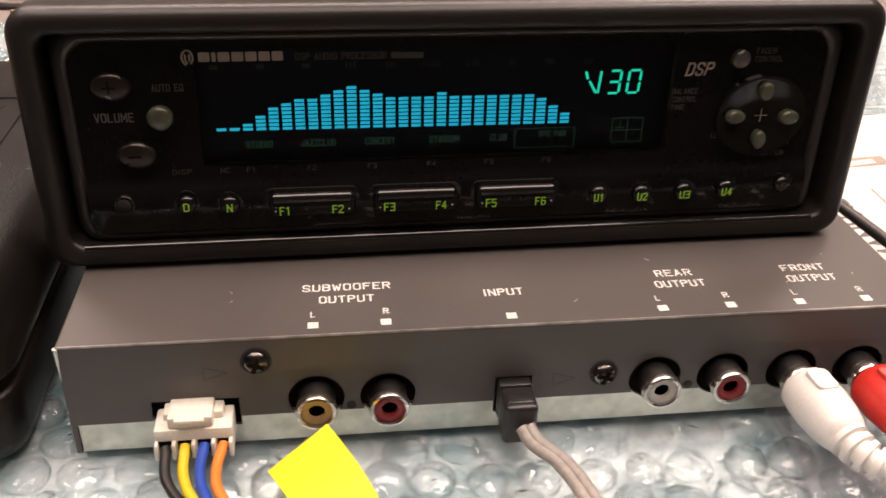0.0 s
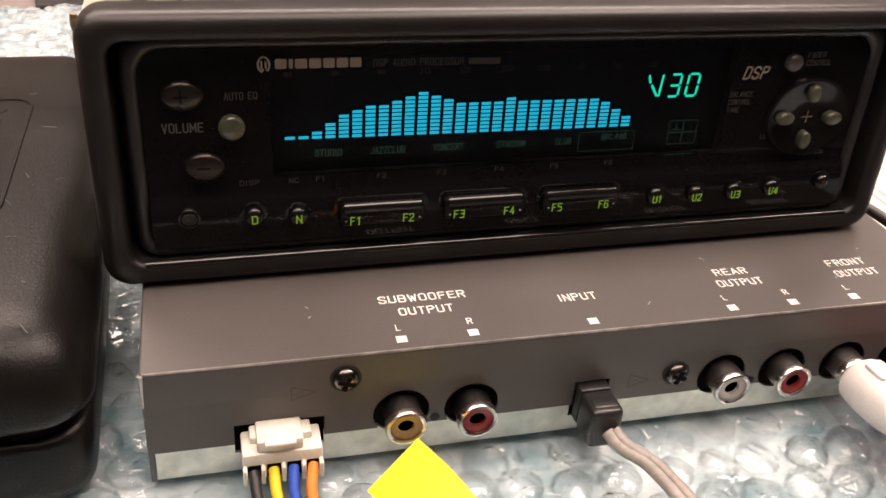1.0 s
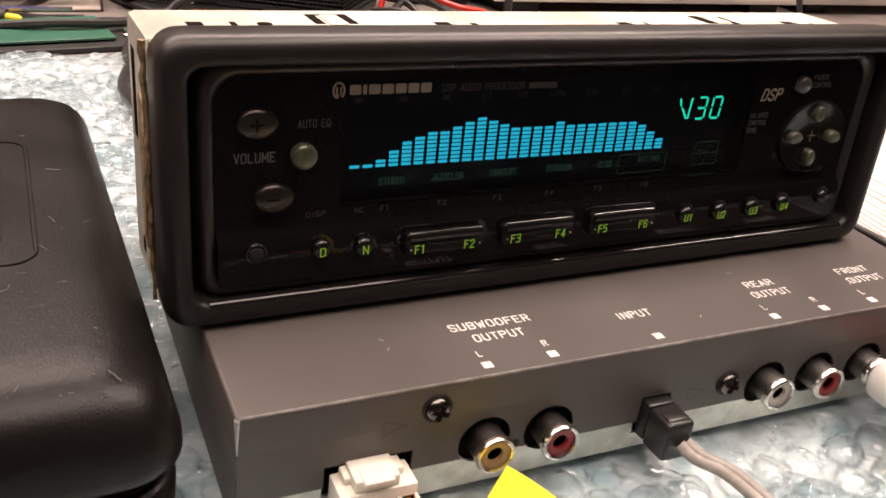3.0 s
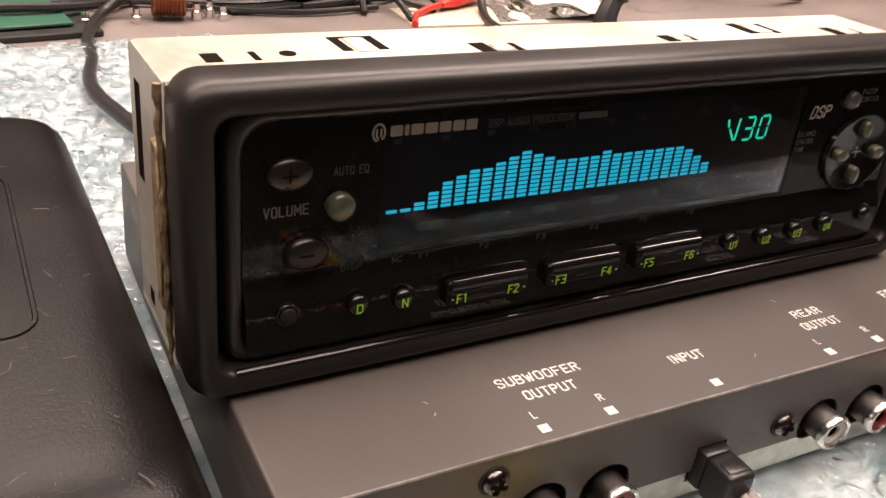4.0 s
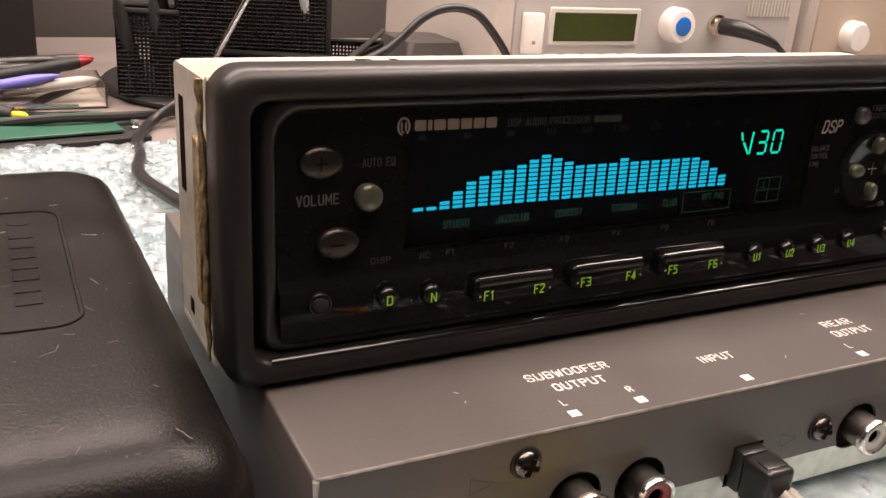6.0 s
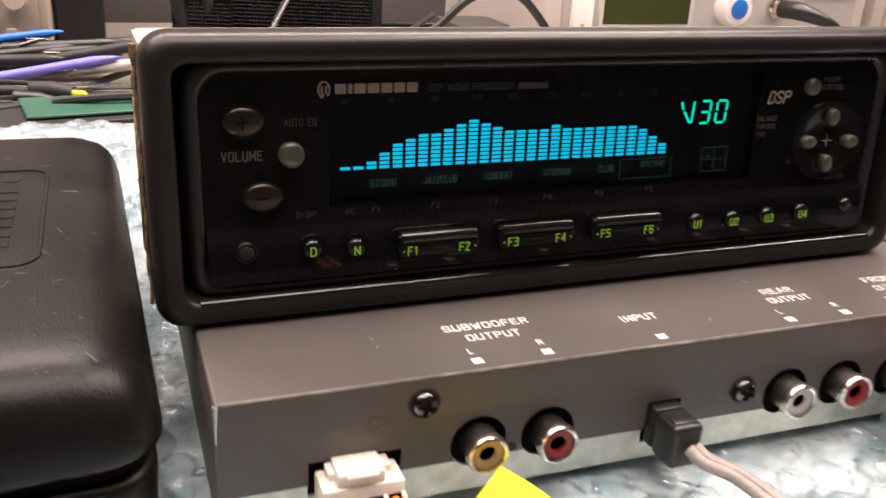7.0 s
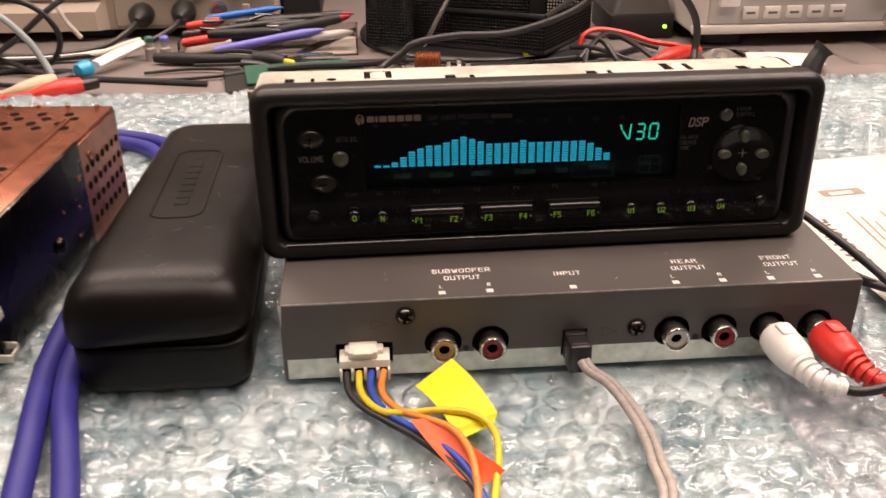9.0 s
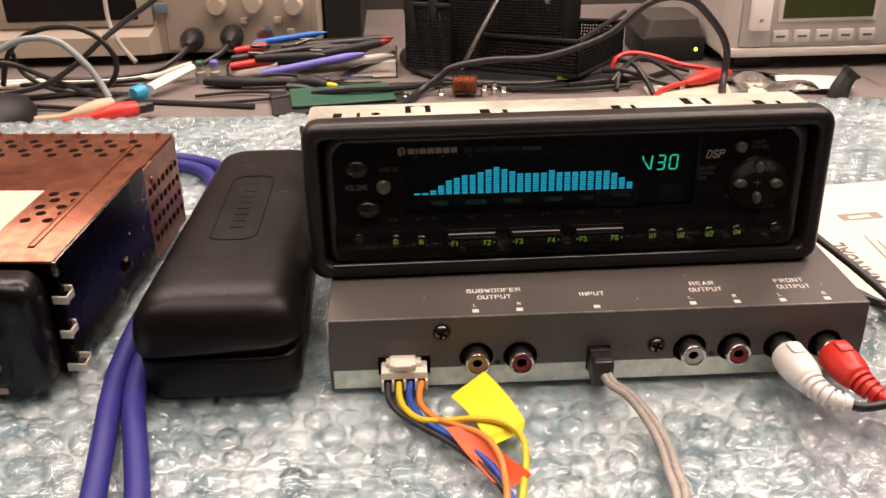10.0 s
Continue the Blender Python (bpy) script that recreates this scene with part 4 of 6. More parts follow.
for s, u0, u1, v in (("FADER", 144.6, 149.2, 43.2), ("CONTROL", 144.6, 151.0, 41.4), ("BALANCE", 127.0, 132.8, 34.6), ("CONTROL", 127.0, 132.8, 32.8), ("TIME", 127.0, 130.2, 31.0), ("LEFT", 140.6, 143.6, 33.2), ("RIGHT", 151.6, 155.8, 33.2), ("LEVEL", 137.4, 141.4, 24.2), ("F", 150.2, 151.0, 35.2), ("R", 151.0, 151.8, 24.2), ("POSITION", 148.8, 155.4, 19.6)):
    part("panel_lettering", letters(s, u0, u1, v, v + 1.3, D0), DIMPRINT, unit)
for s, u in (("DISP", 22.4), ("NC", 31.2), ("F1", 36.6), ("F2", 49.2), ("F3", 62.0), ("F4", 74.8), ("F5", 87.4), ("F6", 100.2)):
    w = 0.5 * len(s)
    part("panel_lettering", letters(s, u - w, u + w, 19.8, 21.0, D0), DIMPRINT, unit)


def key(name, pts, front, back, m, parent, soft=0.5, label=""):
    return part(name, ngon_prism(pts, front, back, HM, soft=soft), m, parent, label, 60)


for u, v, s in ((10.5, 39.2, "+"), (13.7, 24.6, "-")):
    part("button_well", ngon_prism(circle(u + 0.3, v + 0.2, 5.1, 3.9, 32), -0.62, 0.2, HM), GLOSS, unit)
    k = key("volume_button", circle(u + 0.2, v, 4.0, 2.95, 32), -2.0, 0.0, BUTTON, unit, 1.0, "grey oval volume button")
    st = [((u - 1.3, v), (u + 1.3, v))] + ([((u, v - 1.3), (u, v + 1.3))] if s == "+" else [])
    part("button_sign", strokes(st, 0.40, HM @ Matrix.Translation((0, -2.02, 0)), 0.04), HOLE, k)
part("button_well", ngon_prism(rrect(16.8, 25.0, 30.2, 35.2, 2.4), -0.62, 0.2, HM), GLOSS, unit)
key("auto_eq_button", circle(19.5, 32.6, 2.6, 2.6, 28), -2.6, 0.0, LENS, unit, 1.0, "domed translucent round button")
key("fader_button", circle(141.0, 42.4, 2.1, 2.1, 24), -2.2, 0.0, SILVERKEY, unit, 0.9, "domed grey round button")
part("button_well", ngon_prism(circle(140.6, 42.3, 3.0, 2.9, 28), -0.62, 0.2, HM), GLOSS, unit)
# round pad with four keys
dish = [circle(148.0, 29.4, r, r * 0.88, 40) for r in (10.7, 10.3, 9.4, 7.0, 3.5)]
b = bmesh.new()
loft(b, [[(u, d, v) for u, v in ring] for ring, d in zip(dish, (-0.5, -1.5, -1.45, -0.95, -0.6))], False, True)
b.transform(HM)
part("control_pad", b, PADGLOSS, unit, "glossy black round pad with a hollowed face", 60)
for u, v, rx, ry in ((147.9, 35.2, 1.6, 2.1), (141.8, 29.5, 2.2, 1.6), (154.4, 29.1, 2.2, 1.7), (148.2, 24.0, 1.6, 2.2)):
    key("pad_button", circle(u, v, rx, ry, 24), -2.8, 0.0, LENS, unit, 0.8, "small domed translucent button")
part("pad_cross", strokes([((146.6, 29.4), (149.6, 29.4)), ((148.1, 27.9), (148.1, 30.9))], 0.2, HM @ Matrix.Translation((0, -0.9, 0)), 0.0), LOGO, unit)
for u0, u1, l, r in ((39.9, 58.0, "F1", "F2"), (62.0, 80.2, "F3", "F4"), (84.2, 102.2, "F5", "F6")):
    part("key_well", ngon_prism(rrect(u0 - 0.9, u1 + 0.9, 10.0, 16.6, 1.6), -2.55, -1.5, HM), GLOSS, unit)
    k = key("rocker_key", rrect(u0, u1, 10.8, 15.9, 1.4), -4.6, -2.0, GLOSS, unit, 0.9, "long glossy black rocker key")
    ridge = tube([(u0 + 1.0, -3.5, 14.85), ((u0 + u1) / 2, -3.5, 14.9), (u1 - 1.0, -3.5, 14.85)], 1.3, 16, 4)
    ridge.transform(HM)
    part("upper_edge", ridge, KEYGLOSS, k, "", 60)
    for s, u in ((l, u0 + 3.3), (r, u1 - 3.7)):
        part("key_letter", letters(s, u - 1.2, u + 1.2, 11.4, 13.4, HM @ Matrix.Translation((0, -4.62, 0))), GREENKEY, k, "green lit lettering")
    part("key_dots", strokes([((u0 + 1.1, 12.4), (u0 + 1.5, 12.4)), ((u1 - 1.5, 12.4), (u1 - 1.1, 12.4))], 0.35, HM @ Matrix.Translation((0, -4.62, 0))), LIGHTGREY, k)
for s, u, v, rr in (("D", 22.9, 13.8, 2.0), ("N", 31.7, 13.3, 2.0), ("U1", 112.0, 12.3, 2.1), ("U2", 122.0, 12.1, 2.1), ("U3", 131.9, 12.2, 2.1), ("U4", 141.8, 12.5, 2.1), ("P", 155.3, 13.2, 1.9)):
    part("key_well", ngon_prism(circle(u, v + 0.3, rr + 0.7, rr + 0.7, 24), -2.5, -1.5, HM), GLOSS, unit)
    k = key("round_key", circle(u, v + 0.3, rr, rr, 24), -4.0, -2.0, KEYGLOSS, unit, 0.9, "small domed black key")
    w = 0.55 * len(s) + 0.1
    part("key_letter", letters(s, u - w, u + w, v - 0.9, v + 1.0, HM @ Matrix.Translation((0, -4.05, 0))), GREENKEY if s != "P" else DIMPRINT, k, "lit lettering")
part("jack_hole", ngon_prism(circle(10.3, 14.4, 2.2, 2.0, 20), -2.5, -1.5, HM), GLOSS, unit)
ring = tube([(10.3 + 1.9 * math.cos(k * math.pi / 10), -2.6, 14.3 + 1.8 * math.sin(k * math.pi / 10)) for k in range(21)], 0.28, 8, 1)
ring.transform(HM)
part("lock_ring", ring, KEYGLOSS, unit, "shiny black ring", 60)
part("lock_knob", ngon_prism(circle(10.3, 14.2, 1.5, 1.4, 18), -3.2, -2.0, HM, soft=0.3), DULL, unit)

# steel sleeve behind the bezel
SL0, SL1, SB, ST, SD0, SD1 = UL + 0.8, UR - 0.8, 1.5, 52.2, 7.9, 35.0
slots = [(2.8, 5.8, 17, 22), (11.0, 12.2, 17, 22), (28.0, 30.0, 20, 29), (35.0, 37.0, 20, 29), (30.0, 35.0, 28, 29), (54.0, 57.4, 15.5, 21.5), (62.0, 63.6, 15.5, 20.5), (100.4, 103.6, 16.5, 21), (107.4, 108.8, 16.5, 21),
         (127.0, 130.0, 19.5, 28), (134.6, 136.6, 19, 27), (151.4, 154.8, 15, 21.5), (159.4, 160.8, 15, 20)]
top = bmesh.new()
prof = [(SD0, ST - 1.2), (SD0, ST), (SD1 - 2.2, ST), (SD1 - 0.9, ST - 0.4), (SD1 - 0.2, ST - 1.4), (SD1, ST - 3.0), (SD1 - 1.2, ST - 3.0), (SD1 - 2.4, ST - 1.2)]
loft(top, [[(u, d, v - (0.0 if SL0 + 0.6 < u < SL1 - 0.6 else 0.35)) for d, v in prof] for u in [SL0, SL0 + 0.5] + [SL0 + 1 + (SL1 - SL0 - 2) * k / 20 for k in range(21)] + [SL1 - 0.5, SL1]])
top.transform(HM)
sl = part("sleeve_top", top, SLEEVE, unit, "pale zinc-plated sleeve top")
for u0, u1, d0, d1 in slots:
    sb = bmesh.new()
    loft(sb, [[(u0, d0, ST + 0.08), (u1, d0, ST + 0.08), (u1, d1, ST + 0.08), (u0, d1, ST + 0.08)], [(u0, d0, ST - 0.5), (u1, d0, ST - 0.5), (u1, d1, ST - 0.5), (u0, d1, ST - 0.5)]])
    sb.transform(HM)
    part("slot", sb, HOLE, sl)
for u0, u1, d0, d1 in ((30.6, 34.4, 19.0, 27.4), (130.4, 134.2, 19.5, 27), (57.8, 61.6, 15.8, 20), (104.0, 107.0, 16.8, 20.5), (155.2, 159.0, 15.4, 20)):
    tb = block(u0, u1, d0, d1, ST - 0.2, ST + 0.35, 0.2, 1)
    tb.transform(HM)
    part("spring_tab", tb, SLEEVE, sl)
hb = revolve([(1.5, 0), (1.5, 0.15), (0.2, 0.15)], HM @ Matrix.Translation((17.6, 20.0, ST)), 18)
part("round_hole", hb, HOLE, sl)
for u0, u1 in ((SL0, SL0 + 1.2), (SL1 - 1.2, SL1)):
    sb = block(u0, u1, SD0, SD1, SB, ST - 1.2, 0.3, 1)
    sb.transform(HM)
    sd = part("sleeve_side", sb, SLEEVE, unit, "zinc-plated sleeve side")
    for v0, v1, d0, d1 in ((28, 46, 27, 31), (4, 7, 24, 27), (16, 25, 14, 18), (30, 44, 11.5, 14)):
        hb = block(u0 - 0.1, u1 + 0.1, d0, d1, v0, v1)
        hb.transform(HM)
        part("slot", hb, HOLE, sd)
bb = block(SL0, SL1, SD0, SD1, SB - 1.2, SB)
bb.transform(HM)
part("sleeve_bottom", bb, SLEEVE, unit)
bk = block(SL0, SL1, SD1 - 1.0, SD1, SB, ST - 1.3)
bk.transform(HM)
part("back_plate", bk, ZINC, unit)
# rusty folded lip round the sleeve's mouth
rnd = random.Random(11)
pts = [(SL0 - 0.9 + rnd.uniform(-0.3, 0.3), 8.2, SB + (ST - SB) * k / 24) for k in range(25)]
lip = tube(pts, [0.35 + rnd.uniform(0, 0.45) for _ in range(25)], 6, 2)
lip.transform(HM)
part("sleeve_lip", lip, RUST, unit, "rusty brown folded sleeve edge")
lip = tube([(SL0 + (SL1 - SL0) * k / 40, 8.2 + rnd.uniform(-0.2, 0.3), ST - 0.1 + rnd.uniform(-0.25, 0.25)) for k in range(41)], [0.4 + rnd.uniform(0, 0.35) for _ in range(41)], 6, 2)
lip.transform(HM)
part("sleeve_lip", lip, SLEEVE, unit, "jagged bright sleeve edge")
ear = block(SL0 - 1.6, SL0 - 0.1, 9.0, 13.0, 12, 42, 0.3, 1)
ear.transform(HM)
part("sleeve_ear", ear, RUST, unit)

# ---- black case ----
case = thing("carry_case", (-34, 62, 0), "black grained vinyl hinged case with embossed oval on the lid, scuffed", "case")


def case_mid(y):
    """The case lies a little askew to the box."""
    return -35.4 + 1.5 * max(0.0, y) / 142.0


def case_ring(half0, half1, y0, y1, r, z, tilt=0.0):
    """Rounded outline of the case, wider at the front; tilt lifts its right-hand side."""
    out = []
    for cx, cy, a in ((1, 1, 0), (-1, 1, 90), (-1, -1, 180), (1, -1, 270)):
        for k in range(8):
            t = radians(a + 90 * k / 7)
            yc = (y1 - r) if cy > 0 else (y0 + r)
            f = (yc - y0) / (y1 - y0)
            half = half0 + (half1 - half0) * f
            x = cx * (half - r) + r * math.cos(t)
            y = yc + r * math.sin(t)
            out.append((case_mid(y) + x, y, z + tilt * (x + 26) / 52.0))
    return out


H0, H1, CY0, CY1 = 26.6, 22.2, -3.5, 142.5
FRONT_SLOPE = 0.95


def lid_drop(y, z):
    """The lid sinks a little towards its front."""
    return 0.8 * (124.0 - y) / 127.5 * min(1.0, max(0.0, (z - 21.0) / 10.0))


LID = [(-0.8, 17.0, 9), (0.5, 17.1, 9), (1.0, 18.2, 9), (1.1, 21, 9), (0.9, 25.5, 9), (0.1, 29.4, 9), (-1.2, 32.3, 9), (-3.0, 34.5, 8.5), (-5.6, 36.1, 8), (-9.0, 37.0, 6.5), (-13.0, 37.4, 5), (-18, 37.6, 2.2)]


def lid_z(x, y):
    """Height of the crowned lid."""
    half = H0 + (H1 - H0) * (y - CY0) / (CY1 - CY0)
    inset = max(0.0, min(half - abs(x - case_mid(y)), (y - CY0) / FRONT_SLOPE, CY1 - y))
    pts = [(-e, z) for e, z, r in LID[4:]]
    for (a, za), (c, zc) in zip(pts, pts[1:]):
        if inset <= c:
            z = za + (zc - za) * max(0.0, inset - a) / (c - a)
            return z - lid_drop(y, z)
    return 37.6 - lid_drop(y, 37.6)


def lid_ring(e, z, r):
    ring = case_ring(H0 + e, H1 + e, CY0 - e * (FRONT_SLOPE if e < 0 else 1), CY1 + e, max(1.5, r), z, 3.4 * max(0.0, 1 - max(0.0, z - 17.1) / 9.0))
    return [(x, y, h - lid_drop(y, z)) for x, y, h in ring]


b = bmesh.new()
loft(b, [case_ring(H0 - 3, H1 - 3, CY0 + 3, CY1 - 3, 7, -0.5), case_ring(H0 - 1.2, H1 - 1, CY0 + 1.2, CY1 - 1, 8, 1.2), case_ring(H0 - 0.6, H1 - 0.4, CY0 + 0.6, CY1, 8.5, 4), case_ring(H0, H1, CY0, CY1, 9, 14.6), case_ring(H0 - 0.5, H1 - 0.5, CY0 + 0.5, CY1 - 0.5, 9, 15.8), case_ring(H0 - 1.6, H1 - 1.6, CY0 + 1.6, CY1 - 1, 8.5, 16.2)])
part("case_base", b, LEATHER, case, "", 60)
b = bmesh.new()
loft(b, [lid_ring(e, z, r) for e, z, r in LID])
lid = part("case_lid", b, LEATHER, case, "lid slightly ajar", 60)
b = bmesh.new()
loft(b, [case_ring(H0 - 1.8, H1 - 1.8, CY0 + 1.8, CY1 - 1.8, 8.5, 15.6), case_ring(H0 - 1.8, H1 - 1.8, CY0 + 1.8, CY1 - 1.8, 8.5, 17.6, 3.2)])
part("case_seam", b, HOLE, case, "dark gap under the lid")
# embossed oval on the lid: a raised outline and worn bars in place of the maker's name
oval = rrect(-44.0, -27.2, 42.0, 102.0, 5.0, 8)
part("embossed_outline", tube([(x, y, lid_z(x, y) - 0.18) for x, y in oval + oval[:1]], 0.6, 6, 1), LEATHER, lid)
for k in range(7):
    y = 52 + 5.6 * k
    top = lid_z(-35.3, y + 2.1)
    part("embossed_bar", block(-37.6, -33.0, y, y + (1.6 if k == 1 else 4.2), top - 0.5, top + 0.22, 0.08, 1), LEATHER, lid)
part("embossed_mark", revolve([(2.6, 0), (2.6, 0.1), (1.8, 0.1)], Matrix.Translation((-35.3, 96, lid_z(-35.3, 96))), 20), LEATHER, lid)
SCUFF = mat("scuff_marks", (0.13, 0.115, 0.105), 0.6, 0, 0.3)
scuffs = bmesh.new()
rnd = random.Random(7)
for k in range(95):
    x, y = rnd.uniform(-54, -17), rnd.uniform(4, 118)
    if rnd.random() < 0.3:
        x, y = rnd.uniform(-56, -16), rnd.uniform(0, 9)
    a, ln = rnd.choice((rnd.uniform(-0.4, 0.4), rnd.uniform(-1.6, 1.6))), rnd.choice((0.15, 0.2, 0.25, 0.3, 0.3, 0.4, 0.8, 1.8, 3.0))
    n = max(1, int(ln / 0.5))
    path = [(x + ln * i / n * math.cos(a), y + ln * i / n * math.sin(a) + rnd.uniform(-0.1, 0.1)) for i in range(n + 1)]
    w = rnd.uniform(0.04, 0.11)
    merge(scuffs, tube([(px, py, lid_z(px, py) + 0.01) for px, py in path], w, 4, 1))
part("scuff_wear", scuffs, SCUFF, lid, "pale scuff marks")

# ---- copper-topped player ----
PM = Matrix.Translation((-87, 14, 0)) @ pose(0, 0, 0, 0, 0, -4.8)
player = thing("disc_player", (-170, 70, 0), "car disc player with copper-coloured perforated top and black face", "car audio unit")
PW, PD, PH = 178.0, 126.0, 44.5


def pblock(*a):
    b = block(*a)
    b.transform(PM)
    return b


part("player_body", pblock(-PW, -0.6, 0.6, PD, 1.2, PH - 1.2, 0.3, 1), TIN, player, "shiny steel body, darkened for its dark reflections")
ptop = part("player_top", pblock(-PW, 0, 0, PD, PH - 1.2, PH, 0.5, 2), COPPER, player, "copper-coloured top plate")
for u, v in [(-14 - 11 * i + (4 if j % 2 else 0), 115 - 5.6 * j) for j in range(4) for i in range(12)] + [(-16 - 8 * i + (3 if j % 2 else 0), 56 - 6.0 * j) for j in range(5) for i in range(2)]:
    part("vent_hole", revolve([(1.9, 0), (1.9, 0.15), (0.1, 0.15)], PM @ Matrix.Translation((u, v, PH)), 14), HOLE, ptop)
part("raised_rib", pblock(-13.5, -11.0, 10, 108, PH - 0.3, PH + 0.7, 0.5, 2), COPPER, ptop)
part("raised_rib", pblock(-170, -40, 18, 21, PH - 0.3, PH + 0.5, 0.4, 2), COPPER, ptop)
part("rating_label", pblock(-100, -29, 14, 59, PH, PH + 0.2), LABEL, ptop, "cream paper label")
for k in range(14):
    part("rivet", revolve([(1.0, 0), (1.0, 0.8), (0.3, 1.3)], PM @ Matrix.Translation((-6 - 12 * k, PD - 1.5, PH)), 10), COPPER, ptop)
part("side_flange", pblock(-0.7, 0.6, 0, PD * 0.66, 3, PH + 0.3, 0.2, 1), TIN, player, "shiny front flange, darkened for its dark reflections")
part("flange_edge", pblock(-0.1, 0.75, 0, PD * 0.55, PH + 0.1, PH + 0.45, 0.15, 1), NICKEL, player, "bright bare flange edge")
part("side_hook", pblock(-1.0, 0.9, -1.2, 0.4, PH - 5.0, PH + 0.4, 0.4, 1), NICKEL, player)
part("side_flange", pblock(-0.7, 0.3, PD * 0.66, PD, 2, PH - 1.4, 0.2, 1), COPPERSTEEL, player, "copper-tinted side")
for v, z in [(88 + 5.6 * k, 11 + 7 * j) for k in range(7) for j in range(4)]:
    part("side_hole", revolve([(1.6, 0), (1.6, 0.15), (0.1, 0.15)], PM @ Matrix.Translation((0.5, v, z)) @ pose(0, 0, 0, 0, 90, 0), 10), HOLE, player)
for v, z, r in ((74, 22, 1.0), (78, 32, 1.4), (70, 12, 0.9), (92, 36, 1.6), (60, 26, 0.8)):
    part("dimple", revolve([(r, 0), (r * 0.9, 0.5), (0.1, 0.7)], PM @ Matrix.Translation((0.3, v, z)) @ pose(0, 0, 0, 0, 90, 0), 12), COPPER, player)
sc = PM @ Matrix.Translation((0.6, 52, 17)) @ pose(0, 0, 0, 0, 90, 0)
s = part("side_screw", revolve([(3.4, 0), (3.4, 0.6), (2.8, 1.4), (0.3, 1.9)], sc, 20), TIN, player, "bright machine screw")
part("cross_slot", merge(revolve([(0.6, 1.7), (0.6, 2.0), (0.1, 2.0)], sc, 8), bmesh.new()), HOLE, s)
for z, out in ((30, 3.4), (17, 2.2), (4, 4.6)):
    tab = block(-2.2, out, -2.6, -1.9, z, z + 3.0, 0.25, 1)
    block(out - 0.7, out, -2.4, 2.4, z + 0.8, z + 3.6, 0.25, 1, tab)
    block(0.2, out - 0.2, 1.6, 2.4, z + 2.6, z + 5.0, 0.25, 1, tab)
    tab.transform(PM)
    part("spring_tab", tab, SLEEVE, player, "bent bright steel tab")
fp = bmesh.new()
loft(fp, [[(u, d, v) for u, v in rrect(-PW + 2, -4 + e, 1 - e * 0.5, PH - 2 + e * 0.5, 6, 6)] for e, d in ((0, -2), (0.5, -8), (0.2, -12), (-2, -14.5), (-5, -15.0))])
fp.transform(PM)
face = part("player_face", fp, mat("face_plastic", (0.006, 0.0058, 0.0056), 0.26, 0.0, 0.15, 1500, 60, 0.05, spec=0.3), player, "black rounded plastic face", 50)
b = bmesh.new()
loft(b, [[(u, d, v) for u, v in rrect(-PW + 10, -14, 7, PH - 9, 4, 5)] for d in (-15.4, -14.6)])
b.transform(PM)
part("face_panel", b, GLOSS, face, "glossy black inset panel")
for u, v, m in ((-24, 31, BLACK), (-22, 23, BLACK), (-21, 14, LIGHTGREY)):
    part("face_button", ngon_prism(rrect(u - 4, u + 4, v - 2, v + 2, 1.5), -16.8, -15.2, PM, soft=0.6), m if m is BLACK else mat("smoky_button", (0.10, 0.13, 0.18), 0.15, coat=0.5), face)
part("maker_name", ngon_prism(rrect(-34, -17, 3.4, 5.6, 0.5, 2), -15.35, -15.0, PM), LOGO, face, "silver bar in place of the maker's name")

# ---- thick purple cables ----
for dx, pts in ((0, [(-58.5, -80, 3), (-62.5, -53, 3.5), (-66.5, -28, 4), (-70, -8, 4), (-72.6, 14, 4), (-73.4, 45, 3.6), (-70, 90, 3.6), (-66.4, 130, 3.6), (-68, 170, 2), (-80, 205, 0), (-105, 222, -1), (-150, 228, -2), (-220, 215, -2)]),
                (1, [(-46, -80, 3), (-50, -54, 3.5), (-57, -28, 4), (-62, -10, 4), (-65.2, 12, 4), (-65.8, 45, 3.2), (-62.8, 90, 3.2), (-60.5, 130, 3.6), (-61, 172, 3), (-74, 212, 0), (-104, 231, -1), (-150, 238, -2), (-220, 226, -2)])):
    solo("purple_cable", tube(pts, 3.7, 14, 8), W_PURPLE, "thick purple rubber cable looping past the black case", "cable", "purple cables")

# ---- printed papers on the wrap ----
paper = thing("printed_sheet", (290, 80, 1.5), "white printed leaflet in a clear sleeve on bubble wrap", "leaflet")
PZ = 1.4
pm = Matrix.Translation((206, 26, PZ)) @ pose(0, 0, 0, 0, 0, 6)
pb = block(0, 190, 0, 128, -0.2, 0.0)
pb.transform(pm)
part("sheet", pb, PAPER, paper)
WT = Matrix.Translation((216.5, 57, PZ)) @ pose(0, 0, 0, 0, 0, 92) @ TOP
part("lettering", text("MANUAL", 0, 37, 0, 8.5, WT, 0.08), INK, paper, "dark grey capitals")
part("lettering", strokes([((225, 119), (245, 121))], 7.0, on_top(PZ), 0.08), BROWNINK, paper, "brown printed block")
part("lettering", strokes([((229, 118.5), (240, 120.5))], 3.0, on_top(PZ), 0.12), PAPER, paper)
for k in range(9):
    x = 226 + 3.6 * k
    part("text_line", strokes([((x, 60 + (k % 3) * 3), (x + 1.5, 100 - (k % 4) * 5))], 1.0, on_top(PZ), 0.08), BROWNINK, paper)
    part("text_line", strokes([((262 + 5 * k, 60 + (k % 2) * 6), (263 + 5 * k, 112 - (k % 3) * 6))], 1.2, on_top(PZ), 0.08), BROWNINK, paper)
slv = thing("clear_sleeve", (300, 90, 2), "clear plastic sleeve lying over the leaflet", "plastic sleeve")
